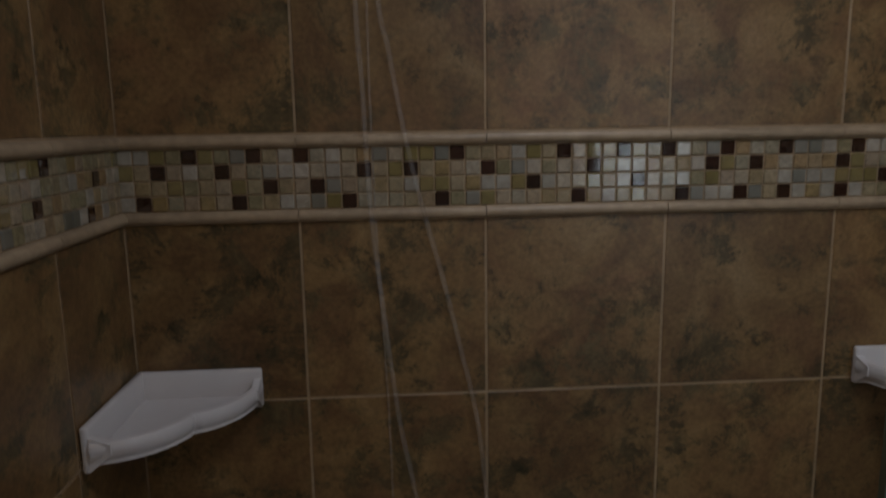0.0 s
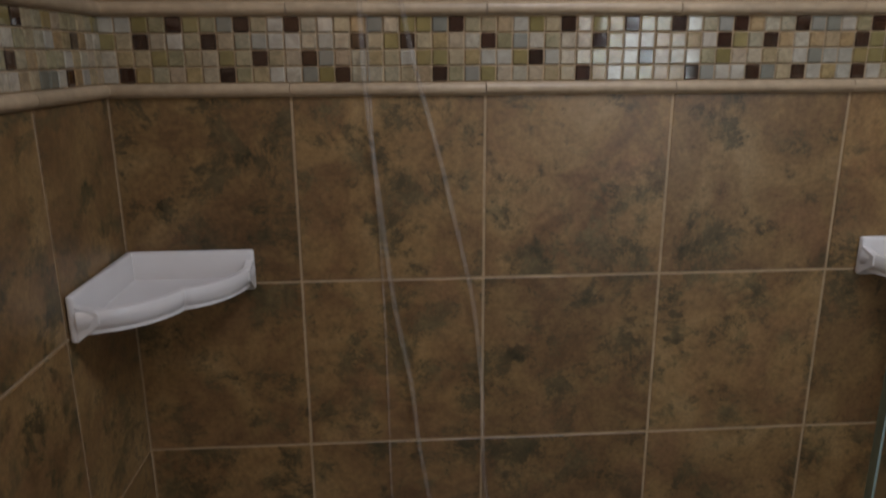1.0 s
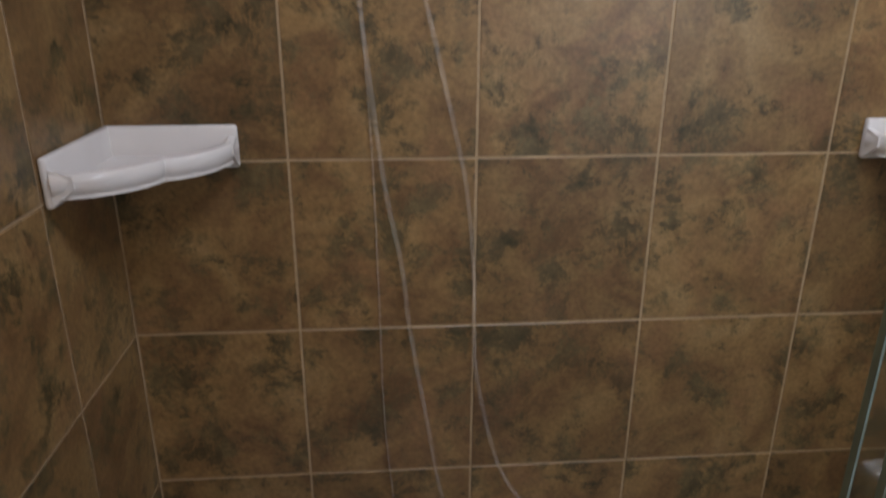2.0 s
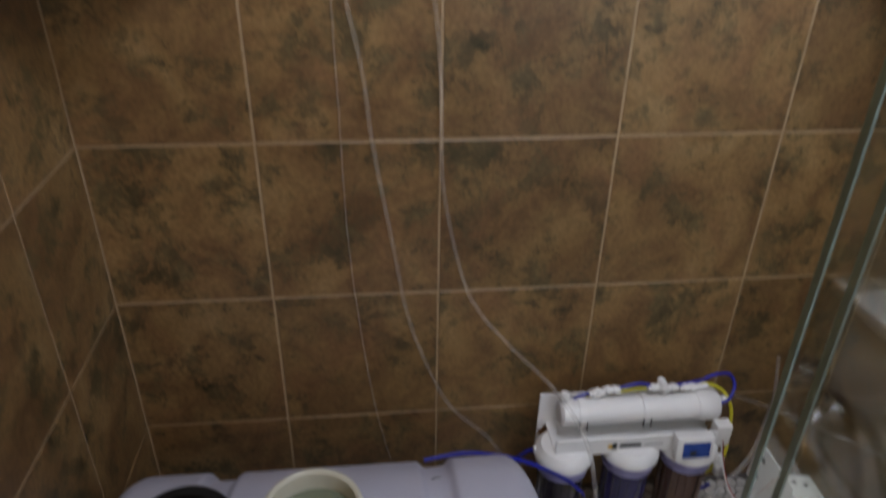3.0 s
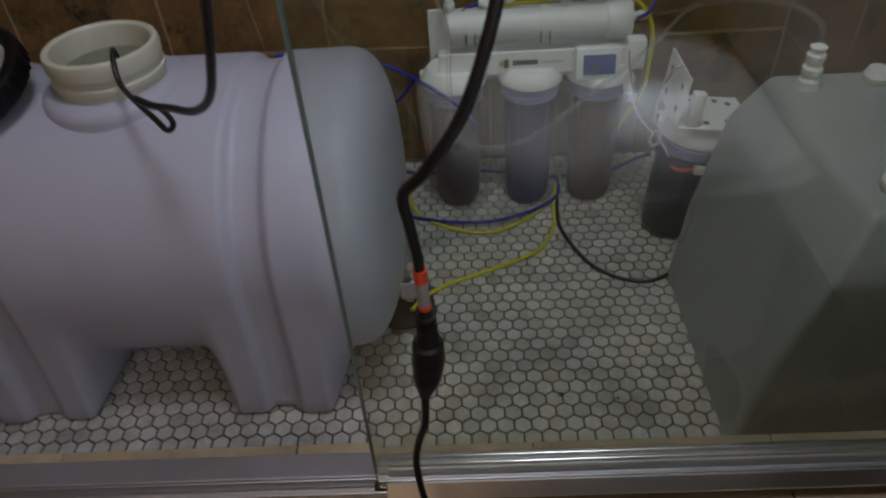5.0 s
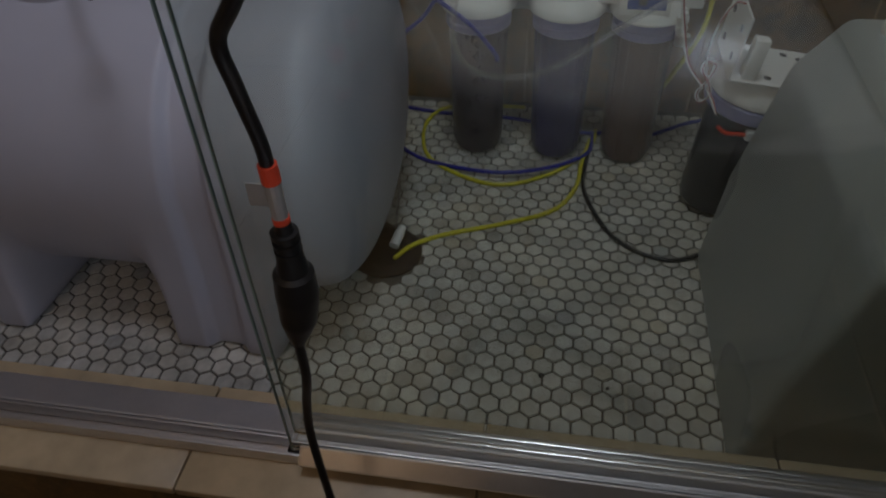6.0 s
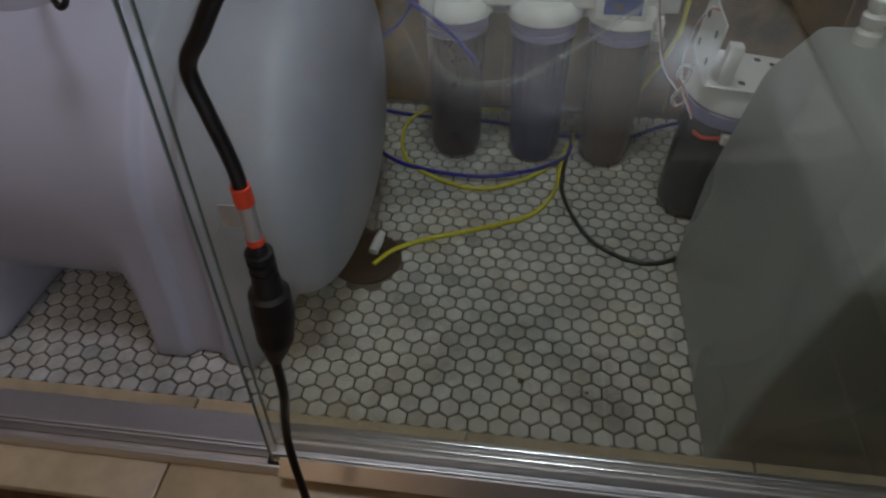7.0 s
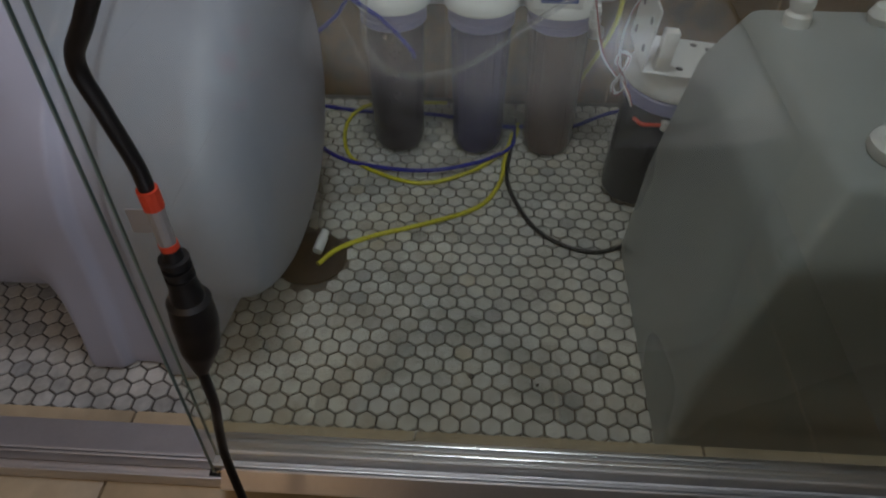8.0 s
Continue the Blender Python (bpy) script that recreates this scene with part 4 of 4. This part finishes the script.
ROT_L, ROT_R = 90, -90
for j, (za, zb) in enumerate(zip(ZS, ZS[1:])):
    if j == 5:
        continue
    for xa, xb in zip(XS, XS[1:]):
        lift = random.uniform(-0.0004, 0.0004)
        slab("tile", xb - xa - 2 * GAP, zb - za - 2 * GAP, 0.02, M_TILE, wall_back, pose((xa + xb) / 2, lift, (za + zb) / 2))
    for ya, yb in zip(YS, YS[1:]):
        w = ya - yb - 2 * GAP
        slab("tile", w, zb - za - 2 * GAP, 0.02, M_TILE, wall_left, pose(XL, (ya + yb) / 2, (za + zb) / 2, 0, 0, ROT_L))
        slab("tile", w, zb - za - 2 * GAP, 0.02, M_TILE, wall_right, pose(XR, (ya + yb) / 2, (za + zb) / 2, 0, 0, ROT_R))


def pencil(parent, m, length):
    """Rounded travertine trim, half round in section, running along local x."""
    bm = bmesh.new()
    sec = [(0.006, -0.0098), (-0.004, -0.0098), (-0.009, -0.006), (-0.011, 0.0), (-0.009, 0.006), (-0.004, 0.0098), (0.006, 0.0098)]
    va = [bm.verts.new((-length / 2, y, z)) for y, z in sec]
    vb = [bm.verts.new((length / 2, y, z)) for y, z in sec]
    for i in range(len(sec)):
        bm.faces.new((va[i], va[(i + 1) % 7], vb[(i + 1) % 7], vb[i]))
    bm.faces.new(va)
    bm.faces.new(vb)
    ob = part("pencil_trim", bm, M_PENCIL, None, smooth=True)
    ob.matrix_world = m
    ob.parent = parent


for z in (1.4925, 1.6145):
    for xa, xb in zip(XS, XS[1:]):
        pencil(wall_back, pose((xa + xb) / 2, random.uniform(-0.0006, 0.0006), z + random.uniform(-0.0006, 0.0006)), xb - xa - 0.0012)
    for ya, yb in zip(YS, YS[1:]):
        pencil(wall_left, pose(XL, (ya + yb) / 2, z, 0, 0, ROT_L), ya - yb - 0.0012)
        pencil(wall_right, pose(XR, (ya + yb) / 2, z, 0, 0, ROT_R), ya - yb - 0.0012)

M_MSTONE = island_material("onyx_mosaic", ((0.0, (0.30, 0.22, 0.10)), (0.2, (0.36, 0.29, 0.18)), (0.4, (0.25, 0.215, 0.11)), (0.6, (0.42, 0.37, 0.28)), (0.75, (0.31, 0.20, 0.085)), (0.9, (0.38, 0.32, 0.22)), (1.0, (0.33, 0.24, 0.15))), 0.15, 0.3, 90, 0.05, coat=0.4)
M_MPEARL = island_material("pearl_mosaic", ((0.0, (0.44, 0.40, 0.32)), (0.5, (0.34, 0.315, 0.25)), (1.0, (0.48, 0.42, 0.33))), 0.10, 0.2, 60, 0.03, coat=0.7)
M_MGREY = island_material("grey_mosaic", ((0.0, (0.15, 0.145, 0.105)), (1.0, (0.21, 0.195, 0.15))), 0.4, 0.1, 60, 0.03)
M_MGOLD = island_material("olive_glass_mosaic", ((0.0, (0.20, 0.16, 0.055)), (0.6, (0.24, 0.195, 0.08)), (1.0, (0.27, 0.19, 0.075))), 0.08, 0.15, 60, 0.0, coat=1.0)
M_MDARK = island_material("brown_glass_mosaic", ((0.0, (0.028, 0.013, 0.008)), (1.0, (0.045, 0.020, 0.012))), 0.06, 0.2, 60, 0.0, coat=1.0)
DARK = {(0, 4), (0, 8), (0, 11), (0, 21), (0, 28), (0, 32), (0, 35), (0, 39), (0, 43), (0, 48), (0, 53), (1, 2), (1, 6), (1, 15), (1, 18), (1, 23), (1, 30), (1, 38), (1, 41), (1, 47), (1, 51), (2, 9), (2, 12), (2, 26), (2, 33),
        (2, 50), (3, 1), (3, 7), (3, 14), (3, 20), (3, 29), (3, 36), (3, 40), (3, 43), (3, 47), (3, 55)}
rng = random.Random(5)
P = 0.0257


def mosaic_kind(row, col, dark):
    if dark:
        return M_MDARK
    u = rng.random()
    return M_MSTONE if u < 0.62 else M_MPEARL if u < 0.77 else M_MGREY if u < 0.89 else M_MGOLD


for row in range(4):
    z = 1.5028 + (3.5 - row) * 0.0252
    for col in range(57):
        x = 0.0316 + col * 0.02558
        slab("mosaic_piece", 0.0232, 0.0230, 0.008, mosaic_kind(row, col, (row, col) in DARK), wall_back, pose(x, -0.0015 + rng.uniform(-0.0006, 0.0006), z, rng.uniform(-0.9, 0.9), 0, rng.uniform(-0.9, 0.9)), 0.0014)
    for col in range(33):
        y = -0.0018 - (col + 0.5) * P
        slab("mosaic_piece", 0.0232, 0.0230, 0.008, mosaic_kind(row, col, (col * 3 + row * 5) % 13 == 1), wall_left, pose(XL + 0.0015, y, z, rng.uniform(-0.9, 0.9), 0, ROT_L + rng.uniform(-0.9, 0.9)), 0.0014)
        slab("mosaic_piece", 0.0232, 0.0230, 0.008, mosaic_kind(row, col, (col * 3 + row * 5) % 13 == 4), wall_right, pose(XR - 0.0015, y, z, 0, 0, ROT_R), 0.0014)

# curb cap and face
cx = XL
for i, w in enumerate((0.30, 0.31, 0.305, 0.30, 0.245)):
    x1 = min(XR, cx + w)
    ob = part("cap_stone", bx(cx + 0.0006, x1 - 0.0006, CURB_Y0, CURB_Y1 + 0.001, CURB_Z - 0.012, CURB_Z, 0.003, 2), M_CURB, curb, smooth=True)
    cx = x1
for xa, xb in ((XL, 0.33), (0.33, 0.652), (0.652, 0.96), (0.96, 1.268), (1.268, XR)):
    slab("tile", xb - xa - 2 * GAP, 0.09, 0.012, M_FLOORTILE, curb, pose((xa + xb) / 2, CURB_Y0 + 0.002, 0.0125))

# hexagons: the open middle of the floor piece by piece, the rest joined
HP, HR = 0.0248, 0.0248 / math.sqrt(3) - 0.0016
hex_me = bpy.data.meshes.new("hexagon")


def hexagon(bm, x, y, z, r):
    top = [bm.verts.new((x + (r - 0.0009) * math.sin(k * math.pi / 3), y + (r - 0.0009) * math.cos(k * math.pi / 3), z)) for k in range(6)]
    mid = [bm.verts.new((x + r * math.sin(k * math.pi / 3), y + r * math.cos(k * math.pi / 3), z - 0.0009)) for k in range(6)]
    low = [bm.verts.new((x + r * math.sin(k * math.pi / 3), y + r * math.cos(k * math.pi / 3), z - 0.006)) for k in range(6)]
    bm.faces.new(list(reversed(top)))
    for a, b in ((top, mid), (mid, low)):
        for k in range(6):
            bm.faces.new((a[k], a[(k + 1) % 6], b[(k + 1) % 6], b[k]))


bm = bmesh.new()
hexagon(bm, 0, 0, 0, HR)
bmesh.ops.recalc_face_normals(bm, faces=bm.faces[:])
bm.to_mesh(hex_me)
bm.free()
hex_me.materials.append(M_HEX)
M_HEX_FAR = island_material("marble_hexagon_joined", ((0.0, (0.50, 0.49, 0.46)), (0.3, (0.62, 0.61, 0.575)), (0.6, (0.55, 0.54, 0.50)), (0.85, (0.66, 0.65, 0.62)),
                                                      (0.93, (0.40, 0.405, 0.40)), (1.0, (0.56, 0.52, 0.44))), 0.36, 0.14, 70, 0.04, by_island=True, grime=True)
rest = bmesh.new()
single = 0
for j in range(37):
    y = -0.757 + j * HP * math.sqrt(3) / 2
    for i in range(61):
        x = XL + 0.006 + (i + 0.5 * (j % 2)) * HP
        if x > XR - 0.008 or y > -0.006 or (x - 0.752) ** 2 + (y + 0.447) ** 2 < 0.058 ** 2:
            continue
        dz = rng.uniform(-0.0004, 0.0002)
        if 0.70 < x < 1.20 and y < -0.475 and single < 300:
            single += 1
            ob = new("hexagon", hex_me)
            ob.matrix_world = pose(x, y, dz, rng.uniform(-0.5, 0.5), rng.uniform(-0.5, 0.5), rng.choice((0, 60, 120)))
            ob.parent = floor_shower
        else:
            hexagon(rest, x, y, dz, HR)
ob = part("hexagon_field", rest, M_HEX_FAR, floor_shower)
tagged(ob, kind="stuff")
for sx, sy, r in ((0.994, -0.643, 0.0042), (1.076, -0.652, 0.0022)):
    tagged(part("dark_speck", lathe(bmesh.new(), [(r, 0.0), (r * 0.8, 0.0012), (0.0, 0.0016)], 14, pose(sx, sy, 0.0)), M_INK, None), "small dark speck lying on the hexagon tiles", "speck")

# room floor tiles
fy = -0.898
for r in range(6):
    for c in range(8):
        xa, xb = XL + c * 0.308 - 0.15, XL + (c + 1) * 0.308 - 0.15
        xa, xb = max(xa, XL), min(xb, ROOM_XR)
        ya = fy - r * 0.308
        yb = max(ya - 0.308, ROOM_Y)
        if xb - xa > 0.02 and ya - yb > 0.02:
            slab("tile", xb - xa - 2 * GAP, ya - yb - 2 * GAP, 0.01, M_FLOORTILE, floor_room, pose((xa + xb) / 2, (ya + yb) / 2, FLOOR_OUT, -90))
